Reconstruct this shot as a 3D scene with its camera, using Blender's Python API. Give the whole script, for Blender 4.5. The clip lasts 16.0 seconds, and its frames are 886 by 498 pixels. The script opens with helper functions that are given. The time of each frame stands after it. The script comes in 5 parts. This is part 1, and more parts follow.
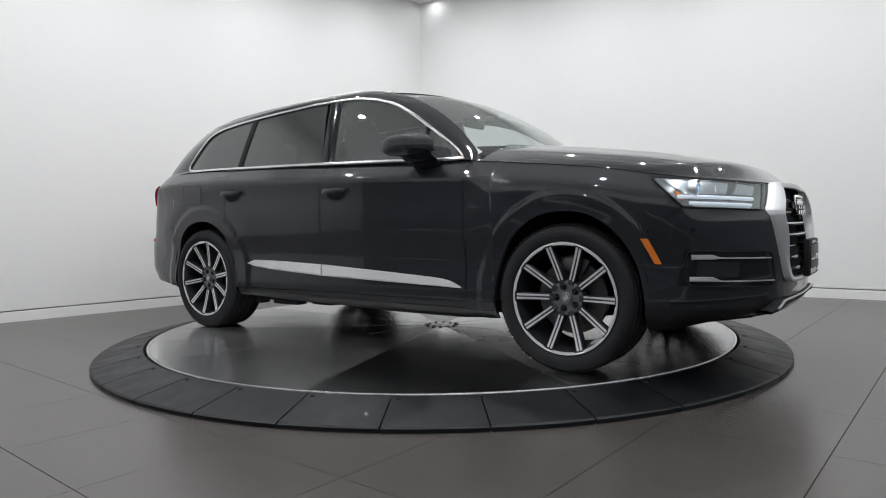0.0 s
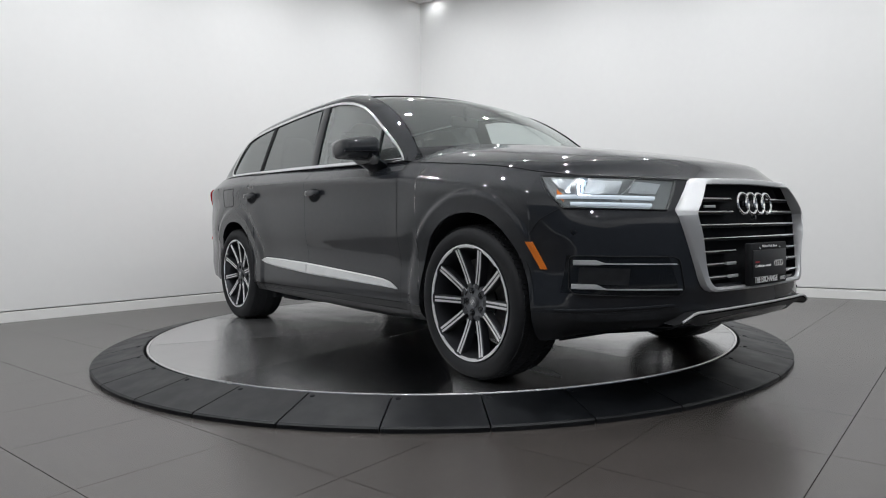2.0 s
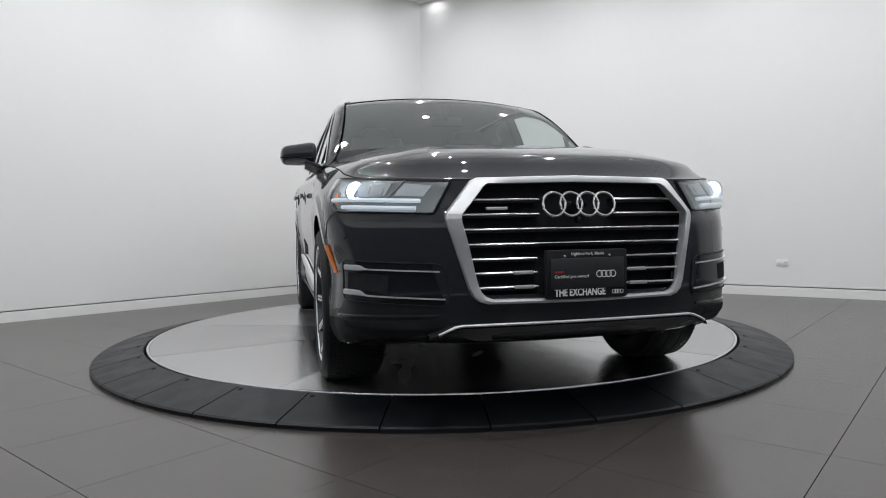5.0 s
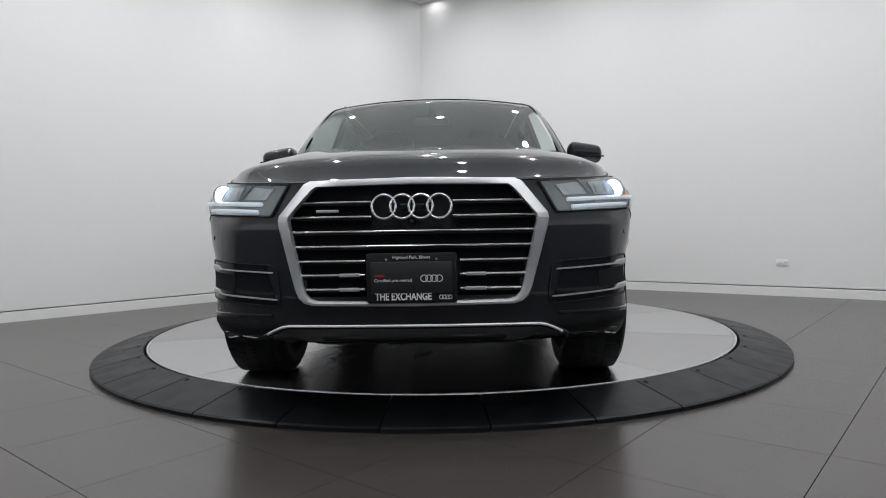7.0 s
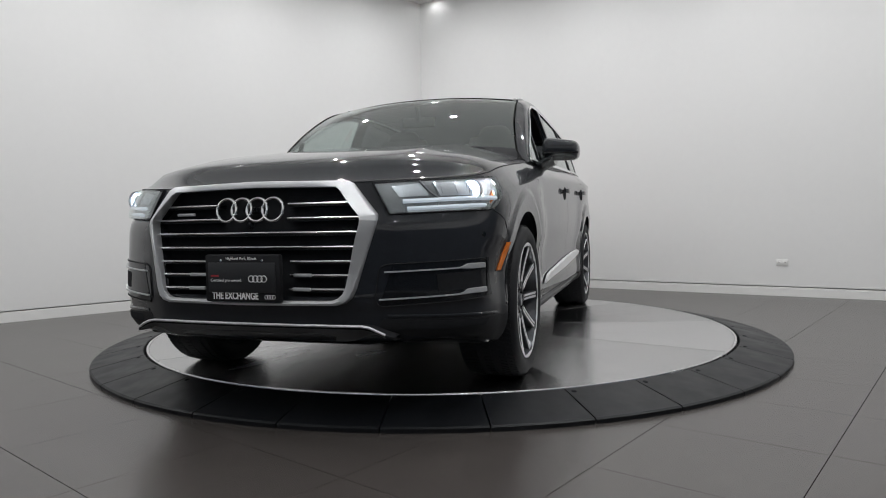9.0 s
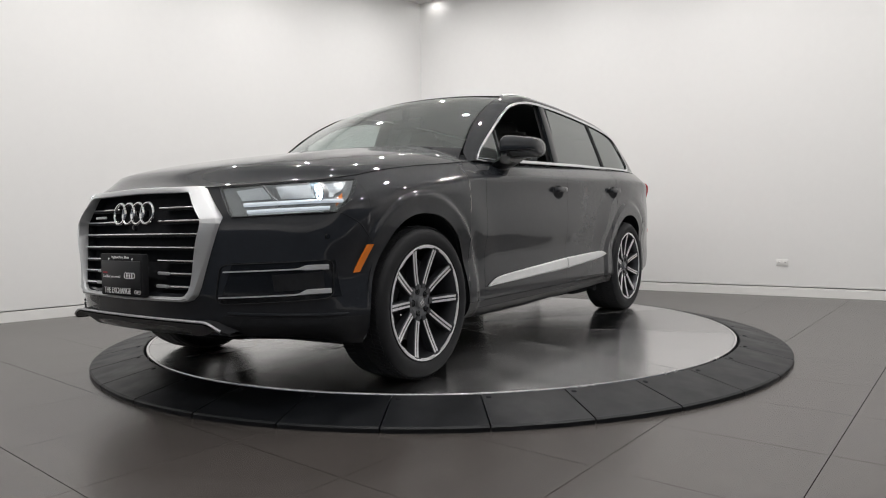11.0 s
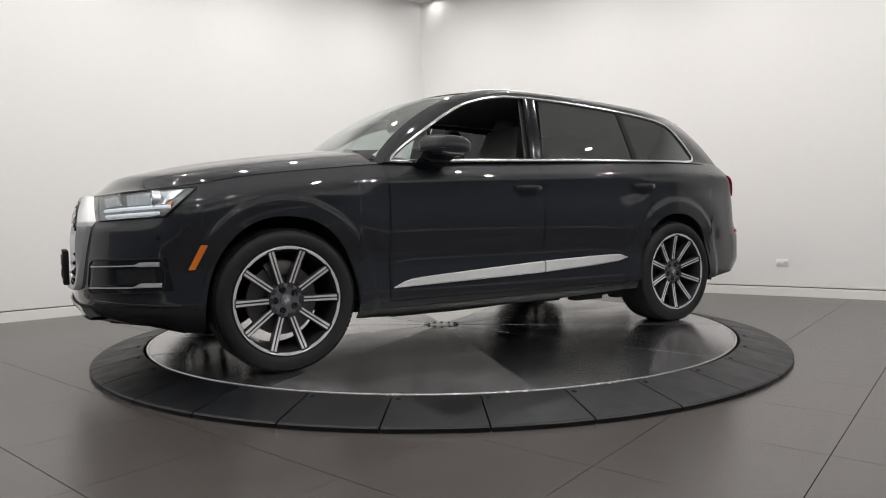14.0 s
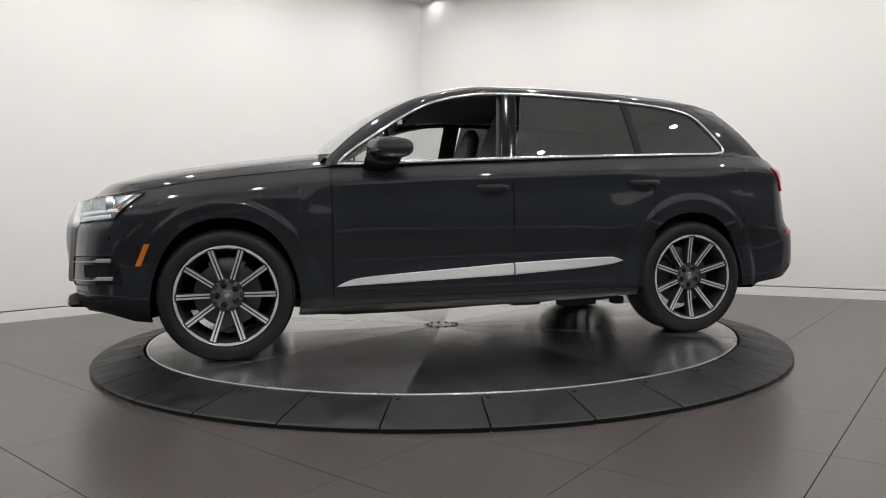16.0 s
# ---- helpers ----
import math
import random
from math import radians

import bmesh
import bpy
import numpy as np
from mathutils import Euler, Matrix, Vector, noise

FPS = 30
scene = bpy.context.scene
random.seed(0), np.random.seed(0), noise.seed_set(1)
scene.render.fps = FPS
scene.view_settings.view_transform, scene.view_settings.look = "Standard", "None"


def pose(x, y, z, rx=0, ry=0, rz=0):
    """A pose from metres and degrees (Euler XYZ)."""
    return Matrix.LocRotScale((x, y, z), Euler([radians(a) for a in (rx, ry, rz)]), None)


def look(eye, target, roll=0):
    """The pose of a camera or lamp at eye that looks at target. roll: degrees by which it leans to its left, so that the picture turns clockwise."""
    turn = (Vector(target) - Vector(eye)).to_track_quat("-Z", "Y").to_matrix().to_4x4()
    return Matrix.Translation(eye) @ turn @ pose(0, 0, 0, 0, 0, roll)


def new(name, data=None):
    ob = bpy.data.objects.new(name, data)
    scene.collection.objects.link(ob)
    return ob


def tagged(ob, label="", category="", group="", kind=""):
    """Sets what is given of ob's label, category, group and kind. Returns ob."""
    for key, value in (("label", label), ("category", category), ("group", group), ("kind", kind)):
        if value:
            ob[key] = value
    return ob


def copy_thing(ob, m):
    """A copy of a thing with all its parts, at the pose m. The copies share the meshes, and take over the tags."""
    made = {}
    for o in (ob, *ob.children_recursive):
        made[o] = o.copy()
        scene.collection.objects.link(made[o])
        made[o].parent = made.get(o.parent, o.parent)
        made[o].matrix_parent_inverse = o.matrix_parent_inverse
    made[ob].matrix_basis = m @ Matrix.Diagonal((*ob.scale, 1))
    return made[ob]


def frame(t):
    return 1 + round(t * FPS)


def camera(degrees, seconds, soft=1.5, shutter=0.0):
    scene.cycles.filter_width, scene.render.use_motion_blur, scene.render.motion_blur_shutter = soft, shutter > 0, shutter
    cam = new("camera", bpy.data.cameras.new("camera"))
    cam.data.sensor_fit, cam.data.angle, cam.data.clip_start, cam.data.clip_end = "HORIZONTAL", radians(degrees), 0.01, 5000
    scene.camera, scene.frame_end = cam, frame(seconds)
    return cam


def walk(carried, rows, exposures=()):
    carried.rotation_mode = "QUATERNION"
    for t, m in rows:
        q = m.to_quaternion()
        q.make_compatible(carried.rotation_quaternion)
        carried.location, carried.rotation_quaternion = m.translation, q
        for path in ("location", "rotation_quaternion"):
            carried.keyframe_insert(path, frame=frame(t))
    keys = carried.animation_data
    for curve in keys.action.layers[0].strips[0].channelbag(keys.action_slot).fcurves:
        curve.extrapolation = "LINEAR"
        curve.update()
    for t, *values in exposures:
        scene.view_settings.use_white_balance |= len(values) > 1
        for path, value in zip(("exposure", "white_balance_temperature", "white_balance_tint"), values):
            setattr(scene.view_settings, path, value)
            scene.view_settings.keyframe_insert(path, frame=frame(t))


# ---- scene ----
cam = camera(67.99, 16.0, soft=1.0)
# the camera stands still on a tripod before the turntable
EYE = Vector((0.0, -4.957, 0.836))
AIM = EYE + Vector((math.sin(radians(0.211)) * math.cos(radians(2.131)), math.cos(radians(2.131)), -math.sin(radians(2.131))))
STAND = look(EYE, AIM, -0.972)
walk(cam, [(0.0, STAND), (16.0, STAND)], exposures=[(0.0, 0.09, 6000, 10.5), (3.5, 0.03, 5990, 10.5), (6.5, -0.05, 6000, 11), (8.0, -0.17, 6020, 11), (9.2, -0.15, 6110, 11), (11.3, 0.08, 6330, 12.5), (16.0, 0.11, 6390, 13)])

# the turn of the table: seconds and heading in degrees
TURN = [(0.0, -35.91), (1.0, -43.68), (2.0, -51.83), (3.0, -59.96), (4.0, -68.03), (5.25, -77.95), (6.5, -87.79), (7.5, -95.80), (8.5, -103.82),
        (9.0, -107.94), (10.25, -118.35), (11.5, -128.77), (12.5, -136.93), (13.5, -145.12), (14.5, -153.39), (15.5, -161.92), (16.0, -166.12)]
DECK_Z = 0.079
CAR_OFF = (-0.0197, -0.0343)
R_DISC, R_RING = 2.045, 2.357
CEIL = 4.10

# ---- world and lamps ----
world = bpy.data.worlds.new("world")
scene.world = world
world.use_nodes = True
world.node_tree.nodes["Background"].inputs[0].default_value = (0.8, 0.85, 0.9, 1)
world.node_tree.nodes["Background"].inputs[1].default_value = 0.05


# ---- materials ----
def material(name, color, rough=0.5, metal=0.0, coat=0.0, grain=0.0, scale=30.0, bump=0.0, vary=0.0, coat_rough=0.03, stretch=None, spec=0.5):
    """Principled surface with two scales of colour and roughness variation and a fine relief."""
    m = bpy.data.materials.new(name)
    m.use_nodes = True
    nt = m.node_tree
    b = nt.nodes["Principled BSDF"]
    b.inputs["Base Color"].default_value = (*color, 1)
    b.inputs["Roughness"].default_value = rough
    b.inputs["Metallic"].default_value = metal
    b.inputs["Coat Weight"].default_value = coat
    b.inputs["Coat Roughness"].default_value = coat_rough
    b.inputs["Specular IOR Level"].default_value = spec
    if grain or bump or vary:
        co = nt.nodes.new("ShaderNodeTexCoord")
        mp = nt.nodes.new("ShaderNodeMapping")
        nt.links.new(co.outputs["Object"], mp.inputs[0])
        if stretch:
            mp.inputs["Scale"].default_value = stretch
        fine = nt.nodes.new("ShaderNodeTexNoise")
        fine.inputs["Scale"].default_value = scale
        fine.inputs["Detail"].default_value = 6
        nt.links.new(mp.outputs[0], fine.inputs[0])
        coarse = nt.nodes.new("ShaderNodeTexNoise")
        coarse.inputs["Scale"].default_value = scale * 0.07
        coarse.inputs["Detail"].default_value = 4
        nt.links.new(mp.outputs[0], coarse.inputs[0])
        mix = nt.nodes.new("ShaderNodeMath")
        mix.operation = "ADD"
        nt.links.new(fine.outputs[0], mix.inputs[0])
        nt.links.new(coarse.outputs[0], mix.inputs[1])
        if vary:
            ramp = nt.nodes.new("ShaderNodeMapRange")
            ramp.inputs["From Min"].default_value, ramp.inputs["From Max"].default_value = 0.6, 1.4
            ramp.inputs["To Min"].default_value, ramp.inputs["To Max"].default_value = 1 - vary, 1 + vary
            nt.links.new(mix.outputs[0], ramp.inputs[0])
            mul = nt.nodes.new("ShaderNodeVectorMath")
            mul.operation = "SCALE"
            mul.inputs[0].default_value = color
            nt.links.new(ramp.outputs[0], mul.inputs["Scale"])
            nt.links.new(mul.outputs[0], b.inputs["Base Color"])
        if grain:
            rr = nt.nodes.new("ShaderNodeMapRange")
            rr.inputs["From Min"].default_value, rr.inputs["From Max"].default_value = 0.6, 1.4
            rr.inputs["To Min"].default_value, rr.inputs["To Max"].default_value = max(0.02, rough - grain), min(1, rough + grain)
            nt.links.new(mix.outputs[0], rr.inputs[0])
            nt.links.new(rr.outputs[0], b.inputs["Roughness"])
        if bump:
            bp = nt.nodes.new("ShaderNodeBump")
            bp.inputs["Strength"].default_value = 0.5
            bp.inputs["Distance"].default_value = bump
            nt.links.new(fine.outputs[0], bp.inputs["Height"])
            nt.links.new(bp.outputs[0], b.inputs["Normal"])
    return m


def glass(name, tint, rough=0.0, share=0.075, haze=0.0):
    """A thin pane: straight see-through in its tint, a mirror share that follows Fresnel, and a pale haze painted in
    for missing bright reflections.
    """
    m = bpy.data.materials.new(name)
    m.use_nodes = True
    nt = m.node_tree
    nt.nodes.remove(nt.nodes["Principled BSDF"])
    tr = nt.nodes.new("ShaderNodeBsdfTransparent")
    tr.inputs[0].default_value = (*tint, 1)
    gl = nt.nodes.new("ShaderNodeBsdfGlossy")
    gl.inputs["Roughness"].default_value = rough
    gl.inputs["Color"].default_value = (0.95, 0.98, 0.97, 1)
    lw = nt.nodes.new("ShaderNodeLayerWeight")
    lw.inputs["Blend"].default_value = 0.5
    pw = nt.nodes.new("ShaderNodeMath")
    pw.operation = "POWER"
    pw.inputs[1].default_value = 3.5
    nt.links.new(lw.outputs["Facing"], pw.inputs[0])
    fr = nt.nodes.new("ShaderNodeMath")
    fr.operation = "MULTIPLY_ADD"
    fr.inputs[1].default_value, fr.inputs[2].default_value = 0.92 - share, share
    nt.links.new(pw.outputs[0], fr.inputs[0])
    mx = nt.nodes.new("ShaderNodeMixShader")
    nt.links.new(fr.outputs[0], mx.inputs[0])
    through_part = tr
    # pale diffuse share lifts the pane, standing in for brighter reflections
    if haze:
        df = nt.nodes.new("ShaderNodeBsdfDiffuse")
        df.inputs[0].default_value = (0.74, 0.80, 0.77, 1)
        co = nt.nodes.new("ShaderNodeTexCoord")
        nz = nt.nodes.new("ShaderNodeTexNoise")
        nz.inputs["Scale"].default_value = 3.0
        nt.links.new(co.outputs["Object"], nz.inputs[0])
        fm = nt.nodes.new("ShaderNodeMapRange")
        fm.inputs["To Min"].default_value, fm.inputs["To Max"].default_value = haze * 0.7, haze * 1.3
        nt.links.new(nz.outputs[0], fm.inputs[0])
        through_part = nt.nodes.new("ShaderNodeMixShader")
        nt.links.new(fm.outputs[0], through_part.inputs[0])
        nt.links.new(tr.outputs[0], through_part.inputs[1])
        nt.links.new(df.outputs[0], through_part.inputs[2])
    nt.links.new(through_part.outputs[0], mx.inputs[1])
    nt.links.new(gl.outputs[0], mx.inputs[2])
    nt.links.new(mx.outputs[0], nt.nodes["Material Output"].inputs[0])
    return m


def glow(name, color, strength):
    m = material(name, color, 0.3)
    b = m.node_tree.nodes["Principled BSDF"]
    b.inputs["Emission Color"].default_value = (*color, 1)
    b.inputs["Emission Strength"].default_value = strength
    return m


# dark colour of the band added behind the camera for the bodywork to reflect
DARK_BAND = material("dark reflected band", (0.085, 0.105, 0.135), 0.6, vary=0.06, scale=10)
WALL = material("white wall paint", (0.80, 0.80, 0.79), 0.65, vary=0.012, scale=14, bump=0.0006, grain=0.05)
CEILING = material("grey ceiling paint", (0.84, 0.84, 0.83), 0.8, vary=0.03, scale=20)
TILE = material("grey porcelain tile", (0.057, 0.051, 0.047), 0.27, scale=5, vary=0.07, spec=0.75)
GROUT = material("dark grout", (0.030, 0.027, 0.025), 0.95, vary=0.2, scale=60, spec=0.08)
RUBBER = material("black rubber", (0.0055, 0.0063, 0.0075), 0.40, spec=0.24, grain=0.12, scale=9, bump=0.001, vary=0.6)


def brushed(name, color, rough, spread, smear, streak=0.05):
    """Brushed sheet metal: reflections smear along the local axis given, across the grain; faint rub marks and a wavy sheet."""
    m = bpy.data.materials.new(name)
    m.use_nodes = True
    nt = m.node_tree
    b = nt.nodes["Principled BSDF"]
    b.inputs["Metallic"].default_value = 1.0
    b.inputs["Anisotropic"].default_value = spread
    co = nt.nodes.new("ShaderNodeTexCoord")
    axis = nt.nodes.new("ShaderNodeVectorTransform")
    axis.vector_type, axis.convert_from, axis.convert_to = "VECTOR", "OBJECT", "WORLD"
    axis.inputs[0].default_value = smear
    nt.links.new(axis.outputs[0], b.inputs["Tangent"])

    def field(scale, stretch, detail, distortion=0.0):
        mp = nt.nodes.new("ShaderNodeMapping")
        mp.inputs["Scale"].default_value = stretch
        nt.links.new(co.outputs["Object"], mp.inputs[0])
        nz = nt.nodes.new("ShaderNodeTexNoise")
        nz.inputs["Scale"].default_value, nz.inputs["Detail"].default_value, nz.inputs["Distortion"].default_value = scale, detail, distortion
        nt.links.new(mp.outputs[0], nz.inputs[0])
        return nz
    grain = field(4.0, (0.6 + 39.4 * smear[0], 0.6 + 39.4 * smear[1], 1.0), 3)
    rubs = field(2.0, (1.0, 2.6, 1.0), 1, 0.3)
    info = nt.nodes.new("ShaderNodeObjectInfo")
    sum_a = nt.nodes.new("ShaderNodeMath")
    sum_a.operation = "MULTIPLY_ADD"
    nt.links.new(rubs.outputs[0], sum_a.inputs[0])
    sum_a.inputs[1].default_value = 0.10
    sum_a.inputs[2].default_value = rough - 0.05
    sum_b = nt.nodes.new("ShaderNodeMath")
    sum_b.operation = "MULTIPLY_ADD"
    nt.links.new(info.outputs["Random"], sum_b.inputs[0])
    sum_b.inputs[1].default_value = 0.05
    nt.links.new(sum_a.outputs[0], sum_b.inputs[2])
    nt.links.new(sum_b.outputs[0], b.inputs["Roughness"])
    tone = nt.nodes.new("ShaderNodeMapRange")
    tone.inputs["From Min"].default_value, tone.inputs["From Max"].default_value = 0.3, 0.7
    tone.inputs["To Min"].default_value, tone.inputs["To Max"].default_value = 1 - streak, 1 + streak
    nt.links.new(grain.outputs[0], tone.inputs[0])
    mul = nt.nodes.new("ShaderNodeVectorMath")
    mul.operation = "SCALE"
    mul.inputs[0].default_value = color
    nt.links.new(tone.outputs[0], mul.inputs["Scale"])
    nt.links.new(mul.outputs[0], b.inputs["Base Color"])
    wave = field(1.6, (1.0, 1.0, 1.0), 1)
    bp = nt.nodes.new("ShaderNodeBump")
    bp.inputs["Strength"].default_value = 0.07
    bp.inputs["Distance"].default_value = 0.004
    nt.links.new(wave.outputs[0], bp.inputs["Height"])
    nt.links.new(bp.outputs[0], b.inputs["Normal"])
    return m


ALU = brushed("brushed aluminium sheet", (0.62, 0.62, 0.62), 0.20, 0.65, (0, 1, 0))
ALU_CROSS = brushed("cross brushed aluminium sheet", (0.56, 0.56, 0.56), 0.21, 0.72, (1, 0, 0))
ALU_RIM = material("bright aluminium edge", (0.8, 0.8, 0.8), 0.25, 1.0, grain=0.05, scale=40)
STEEL = material("dark bolt steel", (0.08, 0.08, 0.08), 0.5, 0.8, vary=0.2)
WHITE_PLASTIC = material("white plastic", (0.82, 0.82, 0.80), 0.4, vary=0.02, scale=50)
PAINT = material("black metallic car paint", (0.0102, 0.0119, 0.0152), 0.5, 0.0, coat=1.0, scale=500, vary=0.15, coat_rough=0.02, spec=0.12)
GLOSS = material("gloss black plastic", (0.007, 0.008, 0.010), 0.10, vary=0.1, spec=0.4)
MATT = material("matt black plastic", (0.013, 0.0135, 0.015), 0.6, spec=0.16, vary=0.25, scale=60, bump=0.0004)
SILL_BLACK = material("semi gloss black sill plastic", (0.008, 0.0085, 0.010), 0.28, spec=0.40, vary=0.15, scale=40)
DARK = material("dark underside", (0.017, 0.018, 0.020), 0.85, vary=0.3, spec=0.1)
CHROME = material("polished chrome trim", (0.80, 0.81, 0.82), 0.16, 1.0, vary=0.03)
SATIN = material("satin silver grille paint", (0.56, 0.57, 0.58), 0.44, 0.75, vary=0.03, scale=300)
BLADE = material("satin aluminium door blade", (0.80, 0.81, 0.81), 0.42, 0.55, vary=0.04, scale=200)
TYRE = material("tyre rubber", (0.014, 0.0145, 0.016), 0.62, spec=0.22, vary=0.3, scale=40, bump=0.0006, grain=0.1)
MACHINED = material("machined wheel face", (0.74, 0.74, 0.75), 0.40, 0.7, vary=0.04, scale=120)
WHEEL_GREY = material("dark grey wheel paint", (0.050, 0.052, 0.058), 0.32, 0.6, coat=0.4, vary=0.1, scale=80)
SKID = material("grey skid plate paint", (0.20, 0.205, 0.21), 0.45, 0.4, vary=0.1, scale=60)
HUB_GREY = material("mid grey wheel paint", (0.13, 0.135, 0.145), 0.40, 0.5, vary=0.1, scale=80)
BRAKE = material("cast iron brake disc", (0.15, 0.147, 0.145), 0.42, 0.9, vary=0.15, scale=60)
ORANGE = material("orange marker lens", (0.75, 0.20, 0.02), 0.15, coat=0.6, vary=0.06, scale=120)
RED = material("red tail lamp lens", (0.66, 0.014, 0.020), 0.12, coat=0.6, vary=0.1, scale=120)
LAMP_SILVER = material("lamp reflector silver", (0.50, 0.52, 0.54), 0.30, 0.85, vary=0.15, scale=60)
LAMP_GREY = material("lamp housing grey", (0.17, 0.175, 0.18), 0.28, 0.5, vary=0.15, scale=60)
LEATHER = material("black seat leather", (0.020, 0.019, 0.019), 0.5, vary=0.2, scale=60, bump=0.0008)
HEADLINER = material("grey headliner cloth", (0.20, 0.20, 0.20), 0.95, vary=0.06, scale=200)
LETTER = material("white lettering", (0.78, 0.78, 0.78), 0.5, vary=0.02)
LETTER_RED = material("red lettering", (0.35, 0.02, 0.03), 0.5, vary=0.02)
PLATE = material("dark plate insert", (0.014, 0.015, 0.017), 0.45, vary=0.15, scale=80)
CLEAR = glass("clear glass", (0.80, 0.86, 0.84), share=0.12, haze=0.07)
SCREEN_GLASS = glass("windscreen glass", (0.70, 0.78, 0.76), share=0.15, haze=0.10)
PRIVACY = glass("privacy glass", (0.06, 0.065, 0.068), haze=0.05)
LENS = glass("clear lamp lens", (0.95, 0.97, 0.98), share=0.05)
LED = glow("white led", (0.75, 0.88, 1.0), 260.0)
DRL = glow("daytime light bar", (0.90, 0.95, 1.0), 0.40)
DRL.node_tree.nodes["Principled BSDF"].inputs["Base Color"].default_value = (0.42, 0.44, 0.46, 1)
DOWNLIGHT = glow("downlight diffuser", (1.0, 0.97, 0.92), 22.0)


# ---- building helpers ----
def mesh_of(name, bm, mat, smooth=True):
    bmesh.ops.recalc_face_normals(bm, faces=bm.faces[:])
    me = bpy.data.meshes.new(name)
    bm.to_mesh(me)
    bm.free()
    me.materials.append(mat)
    if smooth:
        me.polygons.foreach_set("use_smooth", [True] * len(me.polygons))
    return me


def part(name, bm, mat, parent=None, label="", smooth=True, sharp=40):
    """One bmesh as one mesh object under a thing or a part."""
    me = mesh_of(name, bm, mat, smooth)
    if smooth and sharp:
        me.set_sharp_from_angle(angle=radians(sharp))
    ob = new(name, me)
    ob.parent = parent
    if label:
        tagged(ob, label)
    return ob


def thing(name, label, category, group="", kind=""):
    return tagged(new(name), label, category, group, kind)


def box(bm, c, s, bevel=0.0, m=None):
    r = bmesh.ops.create_cube(bm, size=1, matrix=(m or Matrix()) @ Matrix.Translation(c) @ Matrix.Diagonal((*s, 1)))
    if bevel:
        edges = list({e for v in r["verts"] for e in v.link_edges})
        bmesh.ops.bevel(bm, geom=edges, offset=bevel, segments=2, affect="EDGES", profile=0.5)
    return bm


def grid_mesh(bm, P, close_u=False, close_v=False):
    """Quads over a grid of points P[i][j]; points of None leave holes."""
    V = [[bm.verts.new(p) if p is not None else None for p in row] for row in P]
    n, k = len(V), len(V[0])
    for i in range(n if close_u else n - 1):
        for j in range(k if close_v else k - 1):
            q = [V[i][j], V[(i + 1) % n][j], V[(i + 1) % n][(j + 1) % k], V[i][(j + 1) % k]]
            if None not in q:
                bm.faces.new(q)
    return V


def lathe(bm, profile, axis="y", n=64, close=False, m=None):
    """Revolve (radius, along) points about an axis."""
    m = m or Matrix()
    rows = []
    for i in range(n):
        a = 2 * math.pi * i / n
        row = []
        for r, h in profile:
            p = Vector((r * math.cos(a), h, r * math.sin(a))) if axis == "y" else Vector((r * math.cos(a), r * math.sin(a), h))
            row.append(m @ p)
        rows.append(row)
    grid_mesh(bm, rows, close_u=True, close_v=close)
    return bm


def tube(bm, pts, r, n=8, squash=1.0, closed=False):
    """A round bar along points."""
    pts = [Vector(p) for p in pts]
    rows = []
    for i, p in enumerate(pts):
        a = pts[(i + 1) % len(pts)] if closed or i < len(pts) - 1 else p
        b = pts[i - 1] if closed or i > 0 else p
        d = (a - b).normalized()
        up = Vector((0, 0, 1)) if abs(d.z) < 0.9 else Vector((1, 0, 0))
        s = d.cross(up).normalized()
        w = s.cross(d)
        rows.append([p + (s * math.cos(2 * math.pi * k / n) * squash + w * math.sin(2 * math.pi * k / n)) * r for k in range(n)])
    V = grid_mesh(bm, rows, close_u=closed, close_v=True)
    if not closed:
        bm.faces.new(V[0])
        bm.faces.new(V[-1])
    return bm


def hermite(xs, ys, x):
    """Smooth monotone-ish cubic through points, xs rising."""
    xs, ys = list(xs), list(ys)
    keep = [k for k in range(len(xs)) if k == 0 or abs(xs[k] - xs[k - 1]) > 1e-7]
    xs, ys = [xs[k] for k in keep], [ys[k] for k in keep]
    if xs[0] > xs[-1]:
        xs, ys = xs[::-1], ys[::-1]
    if x <= xs[0]:
        return ys[0]
    if x >= xs[-1]:
        return ys[-1]
    i = max(k for k in range(len(xs) - 1) if xs[k] <= x)
    h = xs[i + 1] - xs[i]
    d = [(ys[k + 1] - ys[k]) / (xs[k + 1] - xs[k]) for k in range(len(xs) - 1)]

    def slope(k):
        if k == 0:
            return d[0]
        if k == len(xs) - 1:
            return d[-1]
        return 0 if d[k - 1] * d[k] <= 0 else 2 * d[k - 1] * d[k] / (d[k - 1] + d[k])
    t = (x - xs[i]) / h
    return ((1 + 2 * t) * (1 - t) ** 2 * ys[i] + t * (1 - t) ** 2 * h * slope(i) + t * t * (3 - 2 * t) * ys[i + 1] + t * t * (t - 1) * h * slope(i + 1))


def curve(points):
    """A function of x through (x, value) points."""
    pts = sorted(points)
    xs, ys = [p[0] for p in pts], [p[1] for p in pts]
    return lambda x: hermite(xs, ys, x)


def smooth(a, b, x):
    t = max(0.0, min(1.0, (x - a) / (b - a)))
    return t * t * (3 - 2 * t)


# ---- the room ----
CORNER = Vector((-0.245, 4.891, 0))
LEFT_D = (Vector((-4.04, 1.037, 0)) - CORNER).normalized()
RIGHT_D = (Vector((4.445, 1.57, 0)) - CORNER).normalized()
LEFT_END, RIGHT_END = CORNER + LEFT_D * 10.0, CORNER + RIGHT_D * 10.0
FAR_END = CORNER + LEFT_D * 10.0 + RIGHT_D * 10.0


